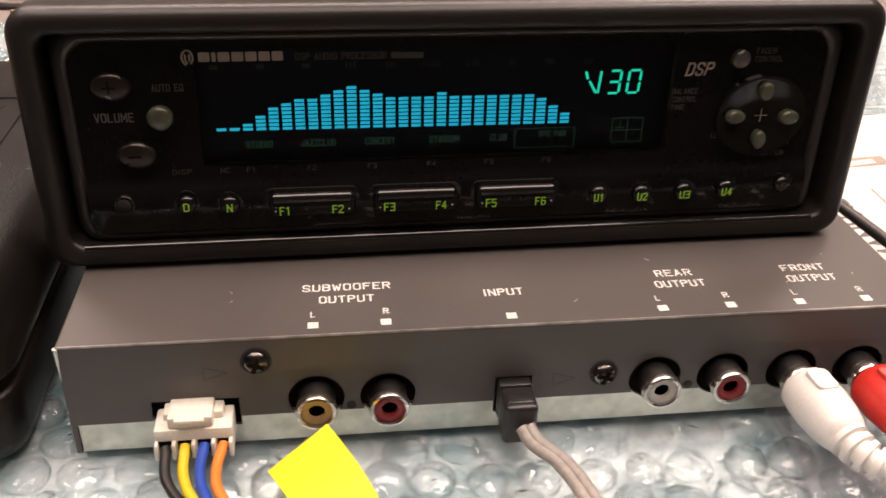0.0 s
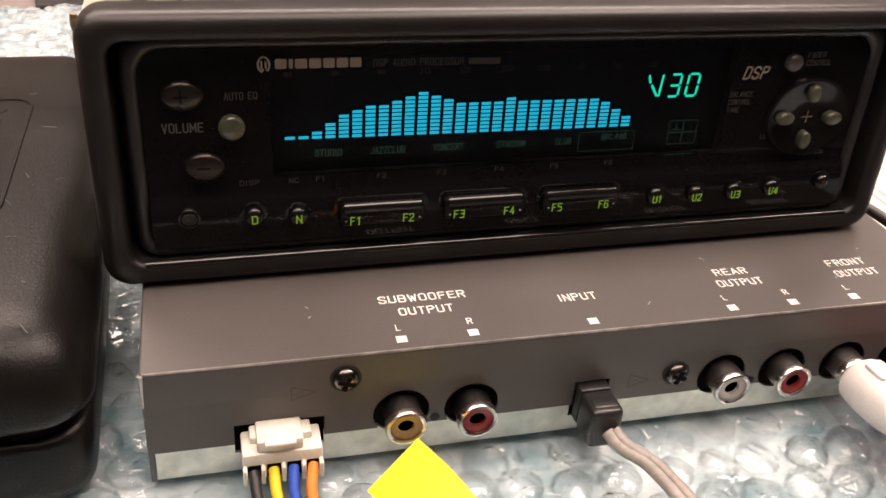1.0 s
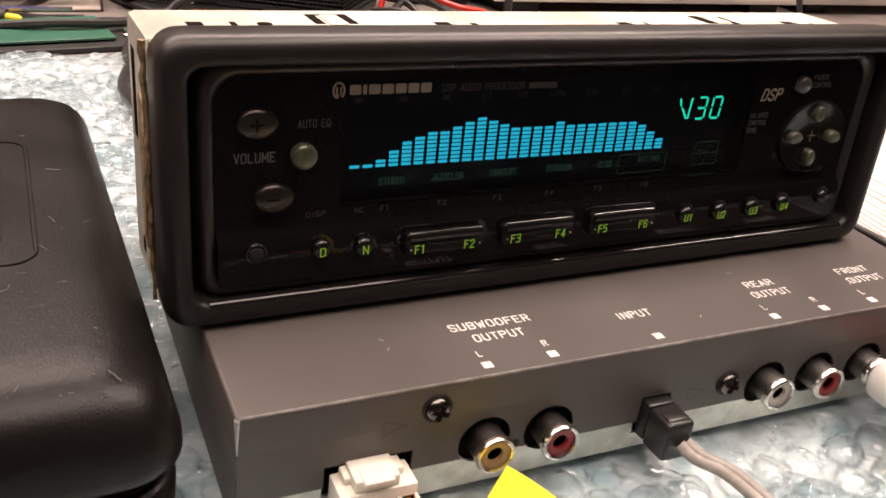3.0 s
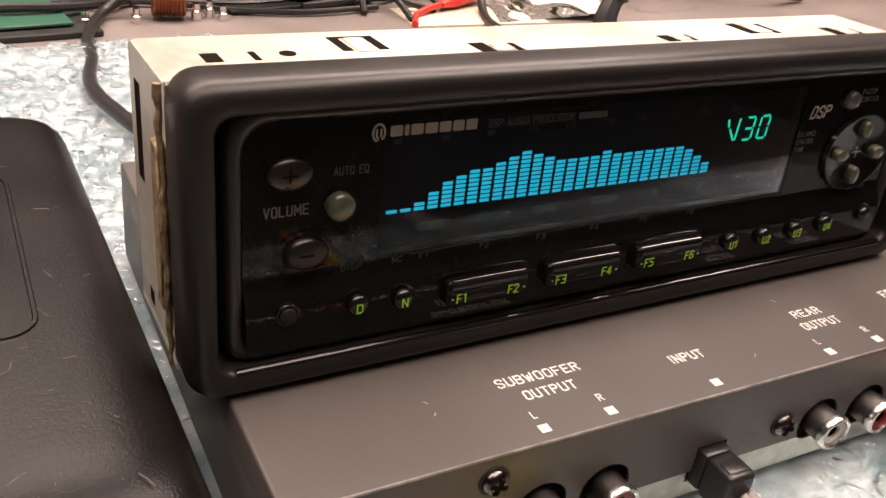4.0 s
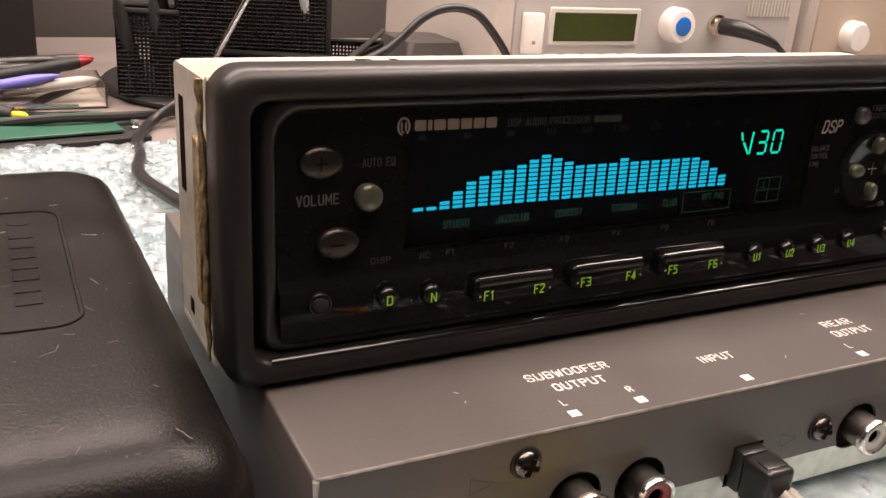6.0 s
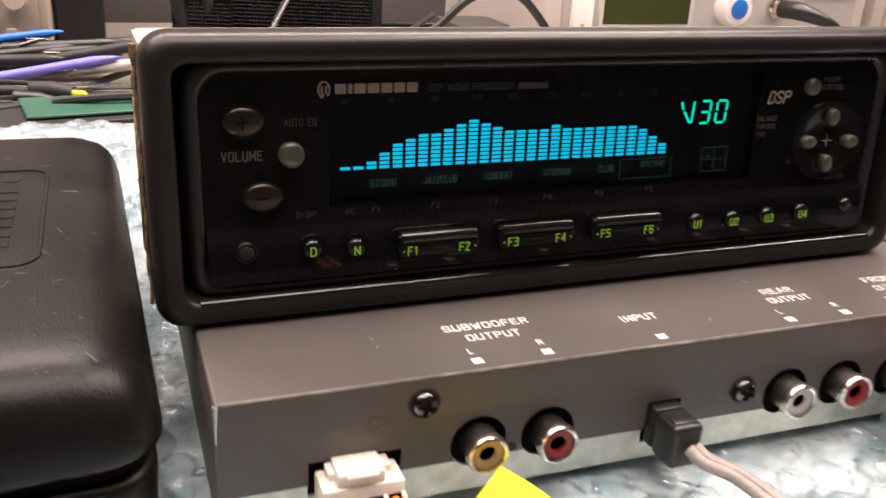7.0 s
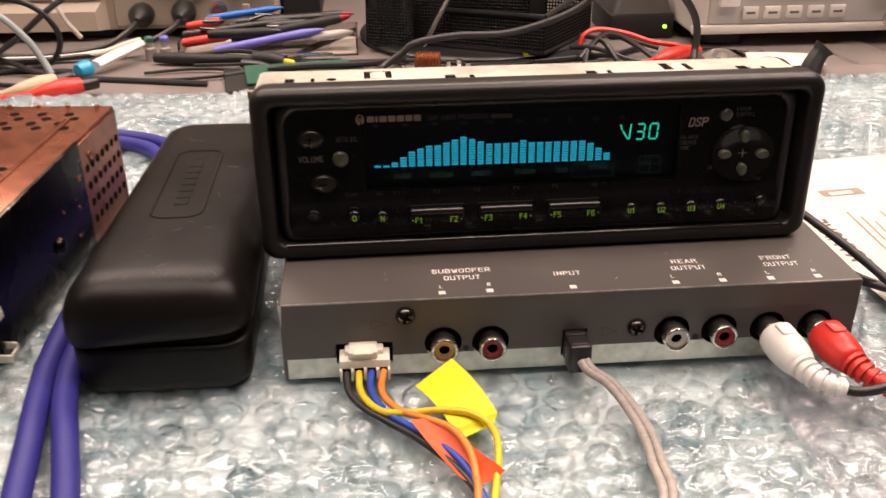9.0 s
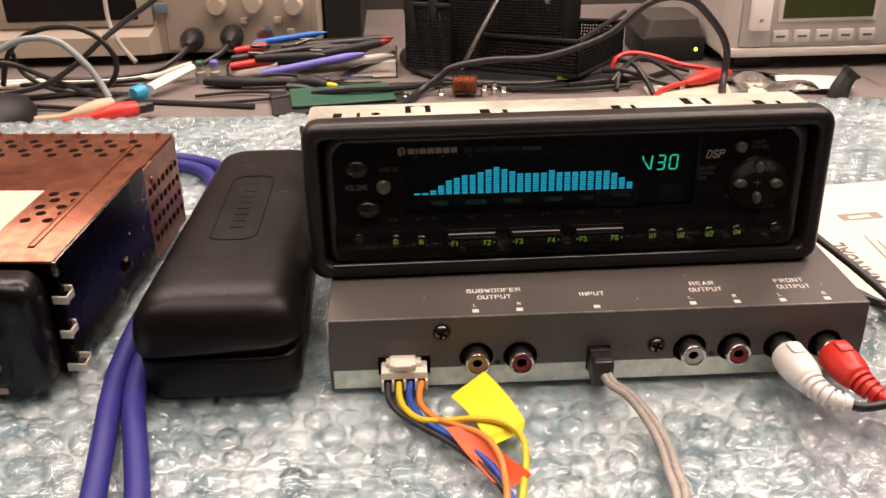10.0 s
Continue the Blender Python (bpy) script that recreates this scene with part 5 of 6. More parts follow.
part("film", sheet_mesh([(196, 20, 2.6), (408, 30, 2.6), (402, 176, 2.6), (188, 160, 2.6)], lambda s, t: 0.3 * math.sin(9 * s + 5 * t), 20, 0.05), CLEARBAG, slv)
part("welded_edge", tube([(408, 30, 2.6), (402, 176, 2.6), (300, 169, 2.7), (188, 160, 2.6)], 0.5, 6, 4), CLEARBAG, slv)

# ---- instruments at the back of the bench ----
scope = thing("oscilloscope", (-190, 600, BENCH_Z), "beige bench oscilloscope with dark screen and cables plugged in", "oscilloscope")
SY = 520
part("case", block(-345, -43, SY, SY + 190, -13, 150, 3, 2), SCOPE, scope)
part("screen_frame", block(-306, -178, SY - 5, SY + 1, 12, 110, 2, 2), SCOPE, scope)
part("screen", block(-297, -190, SY - 6, SY - 4, 17.5, 105, 1, 1), CRT, scope, "dark glass screen")
b = bmesh.new()
loft(b, [[(-345, SY - 9, -11), (-183, SY - 9, -11), (-183, SY - 9, 4), (-345, SY - 9, 4)], [(-345, SY, -12), (-176, SY, -12), (-176, SY, 14), (-345, SY, 14)]])
part("lower_lip", b, SCOPE, scope)
part("control_panel", block(-170, -48, SY - 2, SY + 1, -10, 120, 1, 1), SCOPE2, scope, "darker beige control panel")
for x, z in ((-147, 1), (-114, 2.7), (-88, 2)):
    part("socket", revolve([(7, 0), (7, 2), (4.5, 2.2), (4.5, 8)], pose(x, SY - 2, z, 90), 20), CHROME, scope)
for x, z in ((-125, 27.5), (-95, 28.5), (-62, 26)):
    part("knob", revolve([(8, 0), (8, 6), (7, 9), (6.5, 10)], pose(x, SY - 2, z, 90), 22), SCOPE, scope)
for x, z in ((-66, 4), (-66, -4), (-104, 14), (-76, 14)):
    part("push_button", block(x - 3, x + 3, SY - 5, SY - 1.8, z - 2.5, z + 2.5, 0.6, 1), SCOPE, scope)
part("power_button", block(-177, -166, SY - 5, SY - 1.5, 21, 30, 1, 2), mat("slate_blue_button", (0.16, 0.22, 0.26), 0.45), scope, "slate blue button")
for x in (-320, -200, -70):
    part("foot", block(x, x + 26, SY + 6, SY + 40, BENCH_Z, -13, 1, 1), DULL, scope)
# black block standing in for the shadow beneath the case
part("base_shadow_gap", block(-340, -48, SY + 40, SY + 180, BENCH_Z + 0.2, -13.2), DULL, scope)
for x, z, pts in ((-147, 1, [(-147, SY - 26, 0), (-154, SY - 42, -6), (-172, SY - 56, -13), (-215, SY - 62, -16), (-262, SY - 58, -15.5)]), (-114, 2.7, [(-114, SY - 26, 1), (-122, SY - 42, -5), (-148, SY - 58, -13), (-205, SY - 72, -16.5), (-290, SY - 70, -16.5)])):
    pr = thing("probe_plug", (x, SY - 12, z), "black moulded plug with cable in the oscilloscope", "plug", "oscilloscope plugs")
    part("plug_body", revolve([(8.8, 0), (9.4, 3), (9.4, 12), (6.8, 17), (3.4, 24), (2.2, 26)], pose(x, SY - 4, z, 90), 20), BLACK, pr)
    part("lead", tube(pts, 2.1, 8, 6), W_BLACK, pr)
solo("black_panel_box", block(-42, -9, 560, 700, BENCH_Z, 160, 2, 1), DULL, "tall black box standing beside the oscilloscope", "box")

meter = thing("bench_meter", (430, 520, BENCH_Z), "pale grey bench instrument with olive display and push buttons", "test instrument")
MY = 448
part("case", block(277, 560, MY, MY + 200, -9, 130, 4, 3), METER, meter)
part("front_panel", block(290, 548, MY - 1.2, MY + 1, -2.4, 120, 1, 1), METER2, meter, "grey front panel")
part("lower_rail", block(278, 559, MY - 3.5, MY + 2, -9.5, -2.6, 1.6, 2), METER, meter)
part("display_frame", block(318, 397, MY - 3, MY, 17.5, 44, 1, 1), METER, meter)
part("display", block(322, 393, MY - 3.6, MY - 2.8, 20.5, 40.5, 0.3, 1), LCD, meter, "olive liquid-crystal display")
part("switch", block(296, 312, MY - 7, MY - 1, 12, 40, 1.5, 2), WHITEPL, meter, "white rocker switch")
part("switch_mark", strokes([((302.4, 20), (305.4, 20))], 2.4, Matrix.Translation((0, MY - 7, 0)), 0.05), mat("pale_red_print", (0.5, 0.22, 0.16), 0.5), meter)
for k in range(5):
    x = 322.2 + 17.2 * k
    bt = part("push_button", block(x - 6.4, x + 6.4, MY - 3.6, MY - 1, 1.8, 11.4, 1.2, 2), METER, meter)
    part("button_print", strokes([((x - 3.6, 6.6), (x + 3.6, 6.6))], 1.8, Matrix.Translation((0, MY - 3.6, 0)), 0.05), INK, bt)
part("dial", revolve([(13, 0), (13, 10), (11.5, 13), (7, 13.4)], pose(428, MY - 1, 33, 90), 30), WHITEPL, meter, "white rotary dial")
part("dial_cap", revolve([(7, 0), (7, 0.8), (5.5, 1.4), (0.4, 1.5)], pose(428, MY - 14.2, 33, 90), 24), BLUEPL, meter, "bright blue cap")
part("socket", revolve([(8, 0), (8, 4), (6, 4.2), (6, 12)], pose(470, MY - 1, 33, 90), 22), GOLD, meter)
part("socket", revolve([(7, 0), (7, 4), (5, 4.2), (5, 10)], pose(436, MY - 1, -1, 90), 22), CHROME, meter)
for k in range(14):
    part("vent_slat", block(500 + 3.4 * k, 501.6 + 3.4 * k, MY - 2.2, MY - 1, 40, 100), METER, meter)
for x in (292, 520):
    part("foot", block(x, x + 30, MY + 8, MY + 40, BENCH_Z, -9, 1, 1), DULL, meter)
# shade under the meter, put in as a black block
part("base_shade", block(284, 556, MY + 40, MY + 190, BENCH_Z + 0.2, -9.2), DULL, meter)
cp = thing("meter_plug", (470, MY - 16, 33), "black plug and cable in the bench instrument", "plug")
part("plug_body", tube([(470, MY - 10, 33), (474, MY - 26, 33), (484, MY - 38, 29), (494, MY - 44, 24)], [6.6, 6.6, 4.6, 3], 14, 5), BLACK, cp)
part("lead", tube([(494, MY - 44, 24), (508, MY - 50, 10), (520, MY - 50, -10), (560, MY - 40, -17)], 2.4, 8, 6), W_BLACK, cp)
m2 = thing("second_instrument", (720, 540, BENCH_Z), "beige bench instrument with white knob", "test instrument")
part("case", block(575, 860, 455, 660, -12, 150, 4, 2), METER, m2)
part("front_panel", block(586, 850, 453.8, 456, -4, 140, 1, 1), SCOPE, m2)
part("knob", revolve([(13, 0), (13, 9), (11, 12), (0.5, 12.4)], pose(628, 454, 24, 90), 26), WHITEPL, m2)
for x in (590, 820):
    part("foot", block(x, x + 25, 465, 490, BENCH_Z, -12, 1, 1), DULL, m2)

router = thing("router_box", (252, 505, BENCH_Z), "flat black network box with a green lamp", "network box")
part("case", block(222, 275, 478, 540, BENCH_Z, 0, 2.5, 2), DULL, router)
b = bmesh.new()
loft(b, [[(x, y, 0) for x, y in rrect(224, 273, 479, 538, 4, 3)], [(x, y, 13) for x, y in rrect(228, 270, 484, 534, 6, 3)]])
part("top_cover", b, mat("dark_grey_plastic", (0.055, 0.05, 0.046), 0.5), router)
part("lamp", revolve([(1.5, 0), (1.5, 0.6), (0.4, 0.9)], pose(267, 478, -10, 90), 14), LEDM, router, "lit green lamp")

# ---- desk organizer of black wire mesh ----


def mesh_wall(p, q, z0, z1, pitch=2.3, r=0.66):
    """A wall of crossing wires from p to q."""
    b = bmesh.new()
    p, q = Vector((*p, 0)), Vector((*q, 0))
    n = max(2, int((q - p).length / pitch))
    for i in range(n + 1):
        c = p.lerp(q, i / n)
        tube([(c.x, c.y, z0), (c.x, c.y, z1)], r, 4, 1, b)
    m = max(2, int((z1 - z0) / pitch))
    for j in range(m + 1):
        z = z0 + (z1 - z0) * j / m
        tube([(p.x, p.y, z), (q.x, q.y, z)], r, 4, 1, b)
    return b


org = thing("desk_organizer", (110, 450, BENCH_Z), "black wire-mesh desk organizer holding pens and tools", "desk organizer")
OZ = BENCH_Z + 6.0
part("turntable", revolve([(84, 0), (88, 0), (91, 1.5), (92, 4), (90, 5.8), (86, 6.0), (0.5, 6.0)], Matrix.Translation((116, 505, BENCH_Z)), 56), BLACK, org, "round black turning base")
A, B_, C, D_ = (64, 456), (148, 430), (172, 490), (88, 516)
for p, q in ((A, B_), (B_, C), (C, D_), (D_, A)):
    part("mesh_wall", mesh_wall(p, q, OZ + 0.5, 96), MESHWIRE, org)
    part("rim", tube([(*p, 96), (*q, 96)], 1.6, 8, 1), BLACK, org)
    part("base_rail", tube([(*p, OZ + 1.2), (*q, OZ + 1.2)], 1.6, 8, 1), BLACK, org)
# added near-black sheets behind the mesh, for the dark inside of the bin
for p, q in (((66, 457.5), (147, 432)), ((147, 432), (169, 489)), ((169, 489), (90, 514)), ((90, 514), (66, 457.5))):
    b = bmesh.new()
    b.faces.new([b.verts.new(v) for v in ((*p, OZ + 0.4), (*q, OZ + 0.4), (*q, 90), (*p, 90))])
    bmesh.ops.solidify(b, geom=b.faces[:], thickness=0.8)
    part("dark_backing", b, MESHWIRE, org)
for p, q in (((30, 460), (64, 448)), ((30, 460), (38, 484)), ((38, 484), (70, 472))):
    part("mesh_wall", mesh_wall(p, q, OZ + 0.5, 36), MESHWIRE, org)
    part("rim", tube([(*p, 36), (*q, 36)], 1.6, 8, 1), BLACK, org)
E_, F_, G_, H_ = (88, 446), (157, 414), (206, 478), (148, 494)
for p, q in ((E_, F_), (F_, G_), (G_, H_)):
    part("mesh_wall", mesh_wall(p, q, OZ + 0.5, 14), MESHWIRE, org)
    part("rim", tube([(*p, 14), (*q, 14 if q != G_ else 22)], 1.8, 8, 1), BLACK, org)
    part("base_rail", tube([(*p, OZ + 1.2), (*q, OZ + 1.2)], 1.6, 8, 1), BLACK, org)
b = bmesh.new()
b.faces.new([b.verts.new((x, y, OZ + 0.8)) for x, y in (E_, F_, G_, H_)])
bmesh.ops.solidify(b, geom=b.faces[:], thickness=0.8)
part("tray_floor", b, MESHWIRE, org)
# the same added dark sheets behind the low tray's mesh
for p, q in (((90, 447.5), (156, 417)), ((156, 417), (203, 478))):
    b = bmesh.new()
    b.faces.new([b.verts.new(v) for v in ((*p, OZ + 0.4), (*q, OZ + 0.4), (*q, 12), (*p, 12))])
    bmesh.ops.solidify(b, geom=b.faces[:], thickness=0.8)
    part("dark_backing", b, MESHWIRE, org)
part("stray_mark", strokes([((143, -14), (152, -14))], 3.0, Matrix.Translation((0, 417.2, 0)), 0.0), mat("yellow_print", (0.45, 0.42, 0.05), 0.5), org)


def pen(name, p, q, r, m, tip, label, band=True):
    pn = thing(name, p, label, "pen", "pens and tools on the bench")
    L = (Vector(q) - Vector(p)).length
    part("barrel", revolve([(r * 0.8, 0), (r, 2), (r, L * 0.8), (r * 0.85, L * 0.86)], along(p, q), 12), m, pn)
    part("tip", revolve([(r * 0.85, L * 0.86), (r * 0.5, L * 0.95), (0.4, L)], along(p, q), 12), tip, pn)
    if band:
        part("band", revolve([(r * 1.05, L * 0.3), (r * 1.05, L * 0.34)], along(p, q), 12), CHROME, pn)


for p, q, r, m, tip in (((72, 447, -13), (112, 428, 70), 2.2, CHROME, DULL), ((44, 466, -13), (30, 456, 44), 4.4, DULL, BLACK), ((56, 464, -13), (50, 452, 46), 4.2, BLACK, DULL), ((150, 452, -14), (132, 430, 60), 3.0, LIGHTGREY, CHROME), ((70, 478, -14), (46, 470, 96), 4.2, BLACK, DULL), ((92, 474, -14), (118, 452, 98), 4.6, DULL, BLACK), ((104, 478, -14), (86, 446, 98), 3.0, CHROME, BLACK), ((112, 470, -14), (122, 446, 84), 4.0, LIGHTGREY, CHROME), ((84, 486, -14), (60, 466, 88), 5.0, BLACK, BLUEPL)):
    pen("pen", p, q, r, m, tip, "pen standing in the mesh organizer")

# ---- tray with pens ----
tray = thing("pen_tray", (-45, 478, BENCH_Z), "clear plastic tray heaped with pens and cutters", "tray")
part("tray_floor", block(-110, 22, 452, 506, BENCH_Z, BENCH_Z + 1.2, 0.4, 1), METER, tray)
for a in ((-110, 22, 451, 452.4), (-110, 22, 505, 506.4), (-111, -109.6, 452, 506), (21, 22.4, 452, 506)):
    part("tray_wall", block(*a, BENCH_Z, -7.5, 0.4, 1), film("clear_plastic", (0.86, 0.84, 0.82), 0.25, 0.15, 0.1, 60), tray)
HEAP = [((-108, 462, -4.5), (-20, 478, 2), 3.4, BLACK, DULL, "black marker lying in the tray"), ((-108, 456, -9), (-70, 462, -5), 3.6, REDPL, DULL, "red cutter lying in the tray"), ((-106, 470, 0), (-78, 475, 3), 3.2, REDPL, BLACK, "red cutter lying in the tray"),
        ((-84, 447, -13), (-2, 461, -2), 3.4, VIOLET, VIOLET, "violet pen lying over the tray edge"), ((-92, 482, 3), (-34, 489, 9), 2.8, BLUEPL, BLUEPL, "blue pen on top of the heap"), ((-70, 474, 1), (6, 482, 3), 3.8, BLACK, DULL, "black pen lying in the tray"),
        ((-40, 466, -4), (18, 476, 4), 3.8, DULL, DARKRED, "black pen with red end"), ((-34, 457, -10), (20, 467, -6), 3.6, METER2, METER2, "grey pen lying in the tray")]
hr = random.Random(21)
for k in range(10):
    a = hr.uniform(0.02, 0.30)
    x, y, ln = hr.uniform(-104, -40), hr.uniform(458, 494), hr.uniform(44, 76)
    z = hr.uniform(-12, 3)
    HEAP.append(((x, y, z), (min(20, x + ln * math.cos(a)), y + ln * math.sin(a) * 0.4, z + hr.uniform(0, 5)), hr.uniform(2.4, 3.8), hr.choice((BLACK, DULL, DULL, METER2, BLACK)), hr.choice((DULL, BLACK, SCREWM, DARKRED)), "dark pen among the heap in the tray"))
for p, q, r_, m, tip, lb in HEAP:
    pen("pen", p, q, r_, m, tip, lb, False)
for k in range(6):
    x, y = hr.uniform(-100, 10), hr.uniform(455, 480)
    solo("metal_tip", revolve([(1.6, 0), (1.6, 9), (0.6, 12)], along((x, y, hr.uniform(-2, 6)), (x + 9, y + hr.uniform(-2, 4), hr.uniform(-2, 6))), 10), SCREWM, "bright metal pen tip in the tray heap", "pen tip", "pen tips in the tray")

# ---- loose things on the bench ----
b = block(-52, 22, 0, 44, -0.8, 0.8, 0.4, 1)
b.transform(Matrix.Translation((0, 374, BENCH_Z + 5)) @ pose(0, 0, 0, 0, 0, 9))
solo("green_folder", b, GREENS, "translucent green plastic sheet on a dark board", "plastic sheet")
b = block(-66, 34, -6, 52, -2, 1.4, 0.6, 1)
b.transform(Matrix.Translation((0, 372, BENCH_Z + 2)) @ pose(0, 0, 0, 0, 0, 9))
solo("dark_board", b, DULL, "thin black board lying on the bench", "board")
coil = thing("copper_coil", (71, 398, BENCH_Z), "small copper-wound coil lying on the bench", "coil")
for k in range(9):
    a = k * 0.7
    ring = revolve([(6.0, -1.2), (7.2, 0), (6.0, 1.2), (4.8, 0), (6.0, -1.2)], Matrix.Translation((64 + 1.9 * k, 398 + math.sin(a), BENCH_Z + 8.6)) @ pose(0, 0, 0, 8, 90, 0), 16, caps=False)
    part("winding", ring, mat("copper_wire", (0.30, 0.12, 0.06), 0.35, 0.8) if k == 0 else bpy.data.materials["copper_wire"], coil)
for x, y in ((86, 396), (94, 400), (28, 386)):
    solo("metal_standoff", revolve([(3, 0), (3, 5), (2, 5.5), (2, 9)], Matrix.Translation((x, y, BENCH_Z)), 14), CHROME, "small bright metal standoff on the bench", "hardware", "loose hardware")
clip = thing("red_clip", (248, 408, BENCH_Z), "red insulated crocodile clip with red lead", "test clip")
part("clip_cover", tube([(236, 399, -15), (248, 406, -14), (262, 414, -13.5), (276, 421, -14)], [2.4, 6.2, 6.4, 3.2], 12, 5, flat=0.8), REDPL, clip)
part("clip_lead", tube([(237, 400, -15), (224, 394, -16), (214, 388, -18), (206, 372, -18)], 2.0, 8, 6), REDPL, clip)
solo("red_lead", tube([(186, 424, -12), (190, 428, -3), (202, 432, 0), (222, 430, -3), (240, 424, -8), (262, 426, -12)], 2.0, 8, 6), REDPL, "red test lead looping by the organizer", "cable")
for k, pts in enumerate(([(182, 404, -14), (196, 420, -6), (210, 436, -4), (226, 442, -10), (250, 436, -16)], [(184, 396, -18), (190, 412, -10), (206, 418, 0), (226, 412, -8), (240, 400, -18)], [(178, 420, -10), (194, 410, -8), (214, 402, -14), (232, 398, -18)], [(188, 432, -4), (200, 414, -4), (206, 396, -12), (208, 380, -18)])):
    solo("black_lead", tube(pts, 2.0, 8, 6), W_BLACK, "thin black test lead in a small tangle", "cable", "tangled test leads")
solo("mains_cable", tube([(74, 128, 4), (40, 160, 3), (22, 196, 2), (15, 226, 0), (12, 250, -2), (14, 278, -6), (20, 312, -10), (24, 352, -14), (37, 396, -16), (52, 404, -8), (64, 405, 0), (92, 405, 4.5), (125, 405, 5), (152, 405, 11), (179, 405, 22), (202, 405, 41), (220, 405, 47), (237, 405, 44), (249, 405, 34), (262, 405, 18), (267, 405, 4), (265, 400, -12), (258, 380, -18), (246, 340, -14)], 2.7, 10, 7), W_BLACK,
     "thick black cable arching over the bench in front of the organizer", "cable")
solo("black_clip", tube([(335, 362, BENCH_Z), (337, 364, -12), (342, 366, -4), (345, 366, 0)], [7.5, 7, 6, 8], 8, 4), DULL, "small black plastic clip standing on bubble wrap", "clip")
sheet([(300, 380, -17), (352, 372, -14), (366, 412, -17), (312, 420, -17)], lambda s, t: 3 * math.sin(4 * s) * math.sin(3 * t), "paper_scrap", PAPER, "crumpled white paper scrap with red print", "paper", 10, 0.3)
sheet([(262, 370, -18), (322, 362, -12), (330, 430, -18), (272, 438, -18)], lambda s, t: 4 * math.sin(7 * s + 2) * math.sin(6 * t), "clear_bag", CLEARBAG, "crumpled clear plastic bag on the bench", "plastic bag", 20, 0.05)
sheet([(346, 372, -16), (420, 366, -12), (430, 430, -18), (352, 436, -18)], lambda s, t: 5 * math.sin(6 * s + 1) * math.sin(5 * t), "clear_bag", CLEARBAG, "crumpled clear plastic bag on the bench", "plastic bag", 20, 0.05)
solo("paper_strip", block(206, 300, 372, 408, BENCH_Z, BENCH_Z + 0.8), LABEL, "buff card lying on the bench", "card")

# left background: loops, plugs, small parts
for k, (r, pts) in enumerate(((2.6, [(-275, 432, -12), (-268, 432, 8), (-256, 432, 22), (-236, 432, 30), (-214, 432, 30), (-197, 430, 22), (-188, 430, 8), (-189, 430, -4), (-197, 430, -14), (-212, 428, -18), (-240, 420, -18), (-290, 410, -18)]),
                              (2.6, [(-290, 404, -16), (-262, 410, -12), (-238, 416, -8), (-216, 424, 4), (-196, 430, 20), (-176, 440, 34), (-150, 450, 52), (-136, 456, 80)]),
                              (2.4, [(-286, 418, 10), (-262, 424, 6), (-240, 424, -4), (-218, 420, -12), (-196, 410, -17), (-170, 402, -18), (-128, 392, -18), (-80, 380, -18)]),
                              (2.2, [(-266, 436, 20), (-262, 436, 0), (-252, 434, -10), (-236, 430, -16), (-214, 424, -18), (-180, 420, -18)]),
                              (2.2, [(-300, 392, -17), (-268, 396, -17), (-236, 392, -17), (-208, 386, -17.5), (-180, 380, -17.5)]),
                              (2.2, [(-205, 500, 90), (-206, 490, 50), (-204, 482, 24), (-196, 474, 8), (-184, 468, -6)]),
                              (3.0, [(20, 520, -17), (-10, 470, -17), (-30, 430, -17), (-50, 404, -17), (-70, 392, -17)]))):
    solo("black_cable", tube(pts, r * 0.82, 8, 7), W_BLACK if k != 5 else W_GREY, "black cable coiled loosely on the bench", "cable", "coiled cables")
for pts in ([(-300, 446, -17), (-260, 450, -16.5), (-208, 452, -17), (-168, 454, -14), (-150, 456, -9), (-138, 458, -6)], [(-300, 456, -17), (-250, 460, -17), (-200, 462, -17), (-160, 460, -15), (-140, 462, -12)]):
    solo("pale_cable", tube(pts, 2.2, 8, 6), CREAM, "pale grey-cream cable along the bench", "cable", "pale cables")
solo("pale_cable", tube([(-262, 384, 18), (-251, 385, 26), (-232, 385, 33), (-211, 385, 31), (-195, 384, 16), (-186, 382, 2), (-180, 378, -8)], 2.3, 10, 7), W_PALE, "pale grey cable arching to the red and cream plugs", "cable", "pale cables")
for nm, m, z, pts, lb in (("cream_audio_plug", BUFFPL, 0, [(-176, 372, -11), (-184, 366, -12), (-194, 360, -13), (-206, 358, -15), (-226, 358, -16)], "cream moulded audio plug lying on the bench"),
                          ("red_audio_plug_loose", REDPL, 0, [(-158, 364, -12), (-167, 358, -12), (-177, 354, -13), (-190, 352, -15), (-206, 352, -16)], "red moulded audio plug lying on the bench")):
    pl = thing(nm.replace("_loose", ""), (pts[0][0], pts[0][1], BENCH_Z), lb, "plug", "loose audio plugs")
    part("barrel", tube(pts, [5.2, 6.8, 5.2, 2.8, 2.3], 14, 6), m, pl)
    d = (Vector(pts[0]) - Vector(pts[1])).normalized()
    part("sleeve", revolve([(4.2, 0), (4.2, 10), (3.5, 11)], along(pts[0], Vector(pts[0]) + d), 16), BLACK, pl)
drv = thing("screwdriver_bit", (-150, 430, BENCH_Z), "bright metal tool with a sky blue end", "tool")
part("shaft", tube([(-162, 416, -13), (-150, 434, -10), (-136, 452, -7)], [5.0, 5.0, 3.6], 8, 4, flat=0.7), WHITEPL, drv)
part("blue_end", revolve([(5, 0), (6, 3), (6, 9), (4, 11)], along((-171, 404, -14), (-162, 416, -13)), 12), SKYPL, drv)
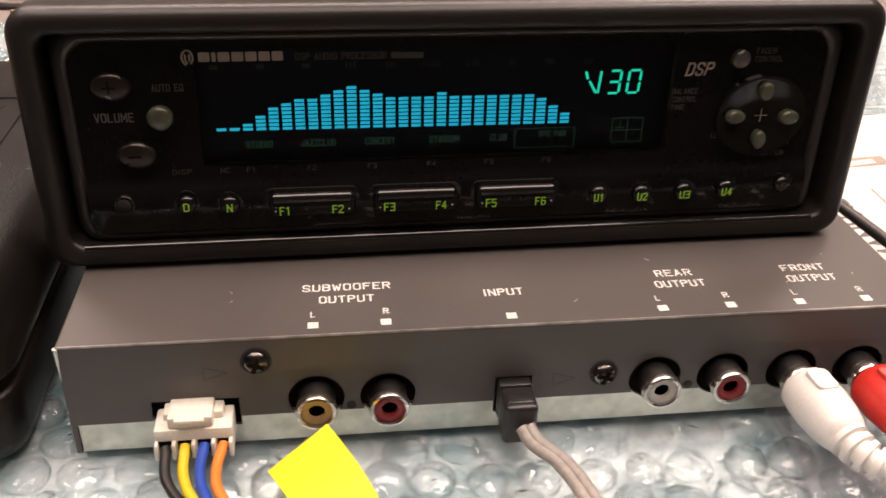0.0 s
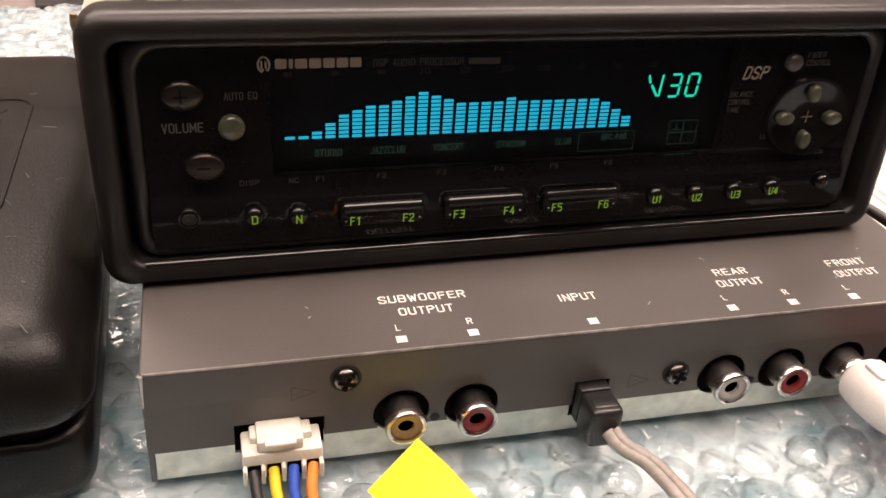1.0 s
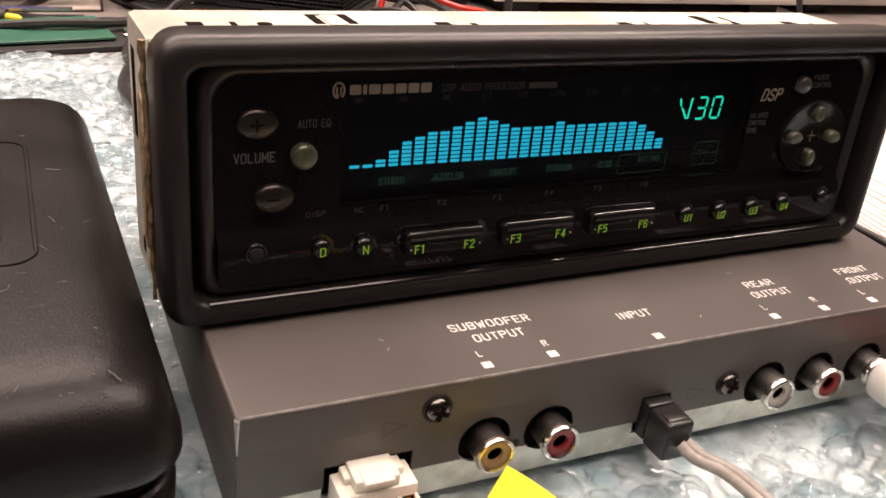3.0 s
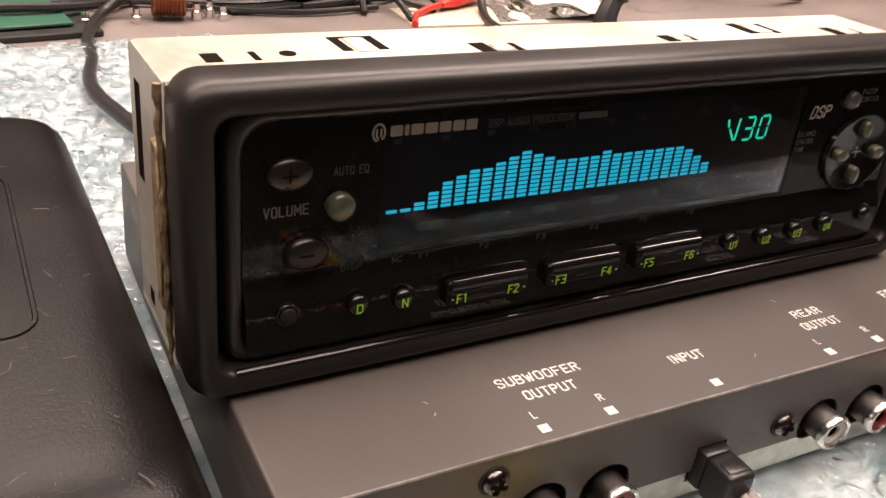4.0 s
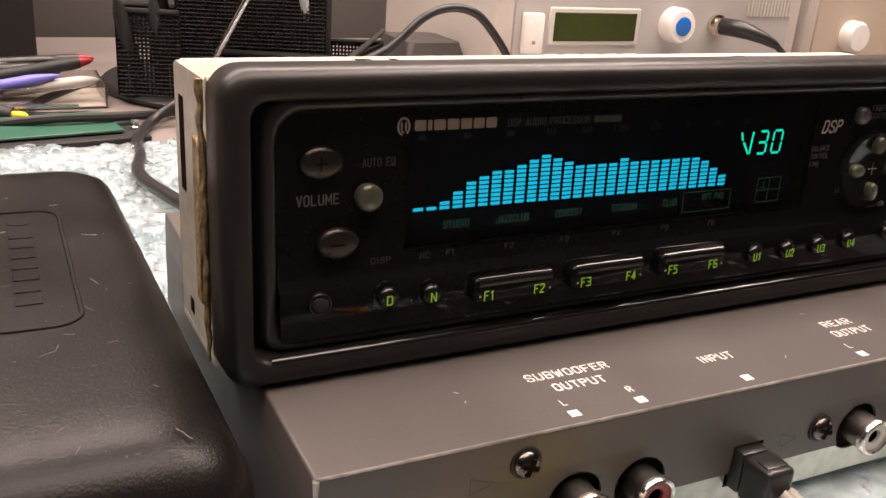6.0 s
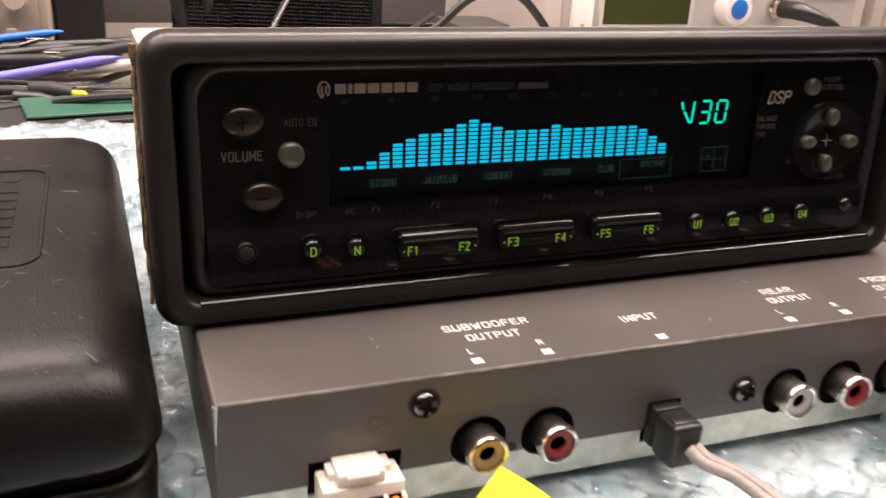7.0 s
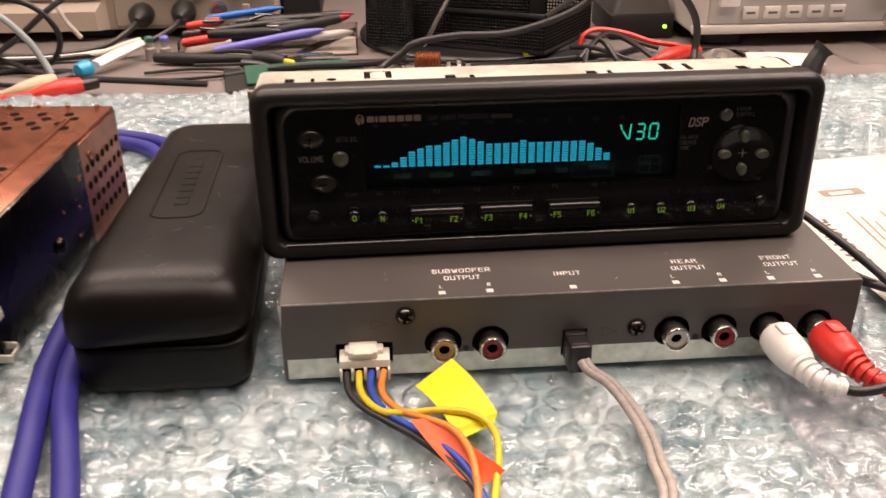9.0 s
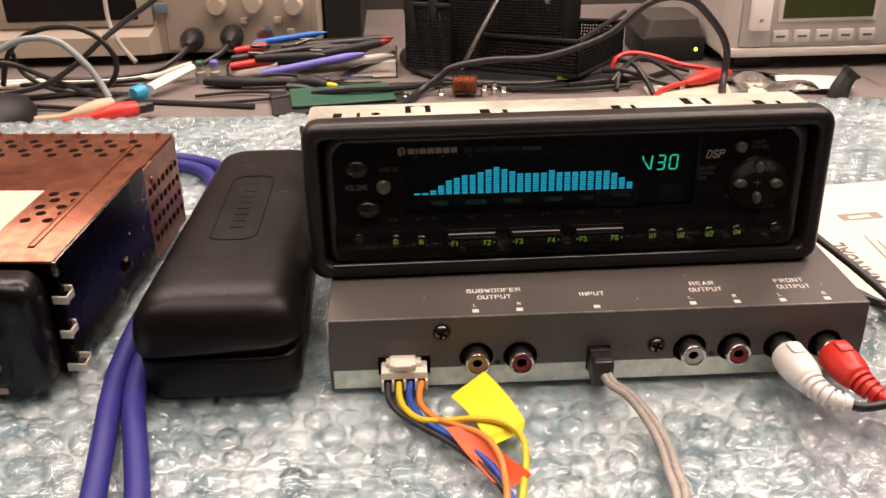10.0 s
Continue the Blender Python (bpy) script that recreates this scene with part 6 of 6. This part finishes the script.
for x, m in ((-131, GREENS), (-120, VIOLET)):
    sp = thing("small_plug", (x, 452, BENCH_Z), "small plug with coloured top on the bench", "plug", "small coloured plugs")
    part("body", revolve([(4.2, 0), (4.2, 9), (3, 10), (3, 14)], Matrix.Translation((x, 452, BENCH_Z)), 12), W_GREY, sp)
    part("cap", revolve([(3.4, 14), (3.4, 17), (2.4, 18)], Matrix.Translation((x, 452, BENCH_Z)), 12), m, sp)
solo("black_adapter", tube([(-126, 440, -15), (-108, 436, -15), (-86, 432, -15), (-64, 432, -15), (-44, 424, -15)], [3.4, 4.6, 4.0, 3.0, 2.2], 10, 5), DULL, "black cable adapter lying in front of the tray", "adapter")
solo("yellow_tip_plug", tube([(-60, 418, -16), (-48, 414, -16), (-36, 408, -16.5)], [4.4, 4.0, 2.0], 10, 4), BLACK, "black plug with a yellow ring", "plug")
solo("dark_mouse", revolve([(20, 0), (21, 6), (17, 14), (8, 18), (0.5, 18.5)], Matrix.Translation((-250, 366, BENCH_Z)) @ Matrix.Diagonal((1, 1.3, 1, 1)), 20), DULL, "rounded dark object beside the cables", "adapter")
solo("steel_rule", block(-36, 4, 424, 430, BENCH_Z + 7.4, BENCH_Z + 8.4), CHROME, "short bright metal strip on the green sheet", "metal strip")
# dark clutter in front of the organizer and tray
for r, pts in ((1.7, [(-60, 400, -16), (-20, 414, -17), (24, 424, -17.5), (70, 420, -17), (110, 404, -17.5), (150, 398, -17.5), (196, 404, -17)]),
               (2.4, [(-40, 396, -14), (-10, 392, -11), (20, 396, -12), (44, 412, -15), (60, 428, -17)]),
               (2.0, [(150, 408, -17), (176, 412, -16), (196, 418, -16), (214, 424, -17), (240, 446, -17)])):
    solo("black_cable", tube(pts, r, 8, 7), W_BLACK, "thin black cable lying across the bench clutter", "cable", "bench cables")
for r, pts in ((1.3, [(-150, 398, -18), (-110, 392, -18), (-74, 396, -17.5), (-40, 406, -17), (-6, 412, -17), (40, 416, -18)]), (1.2, [(-128, 410, -18), (-96, 416, -17.5), (-66, 410, -17), (-34, 402, -17), (-2, 404, -16)]),
               (1.5, [(-118, 446, -17), (-96, 440, -14), (-70, 442, -12), (-44, 438, -14), (-20, 430, -17), (10, 432, -18)]), (1.1, [(-96, 428, -18), (-60, 424, -17), (-24, 424, -16), (14, 420, -17)])):
    solo("thin_lead", tube(pts, r, 8, 7), W_BLACK, "thin dark lead lying in front of the pen tray", "cable", "thin leads by the tray")
board = block(-44, 52, 0, 24, -1.0, 1.0, 0.5, 1)
board.transform(Matrix.Translation((150, 410, BENCH_Z + 2)) @ pose(0, 0, 0, 0, 0, 12))
solo("dark_mat", board, DULL, "dark rubber mat lying under the organizer tray", "mat")
solo("white_strip", block(-20, 14, 402, 405, -13.6, -12.4, 0.3, 1), PAPER, "white paper strip lying on the green sheet", "paper")
tip = thing("black_jack_plug", (-34, 420, BENCH_Z), "black jack plug with a yellow tip on the bench", "plug")
part("barrel", tube([(-52, 424, -13), (-40, 420, -13), (-30, 416, -14)], [5.2, 5.6, 4.0], 12, 4), DULL, tip)
part("tip", revolve([(2.4, 0), (2.4, 6), (1.2, 8)], along((-30, 416, -14), (-22, 413, -14.5)), 12), W_YELLOW, tip)
for x, y in ((54, 392), (100, 394)):
    solo("metal_standoff", revolve([(2.6, 0), (2.6, 4), (1.8, 4.5), (1.8, 8)], Matrix.Translation((x, y, BENCH_Z)), 12), CHROME, "small bright metal standoff on the bench", "hardware", "loose hardware")
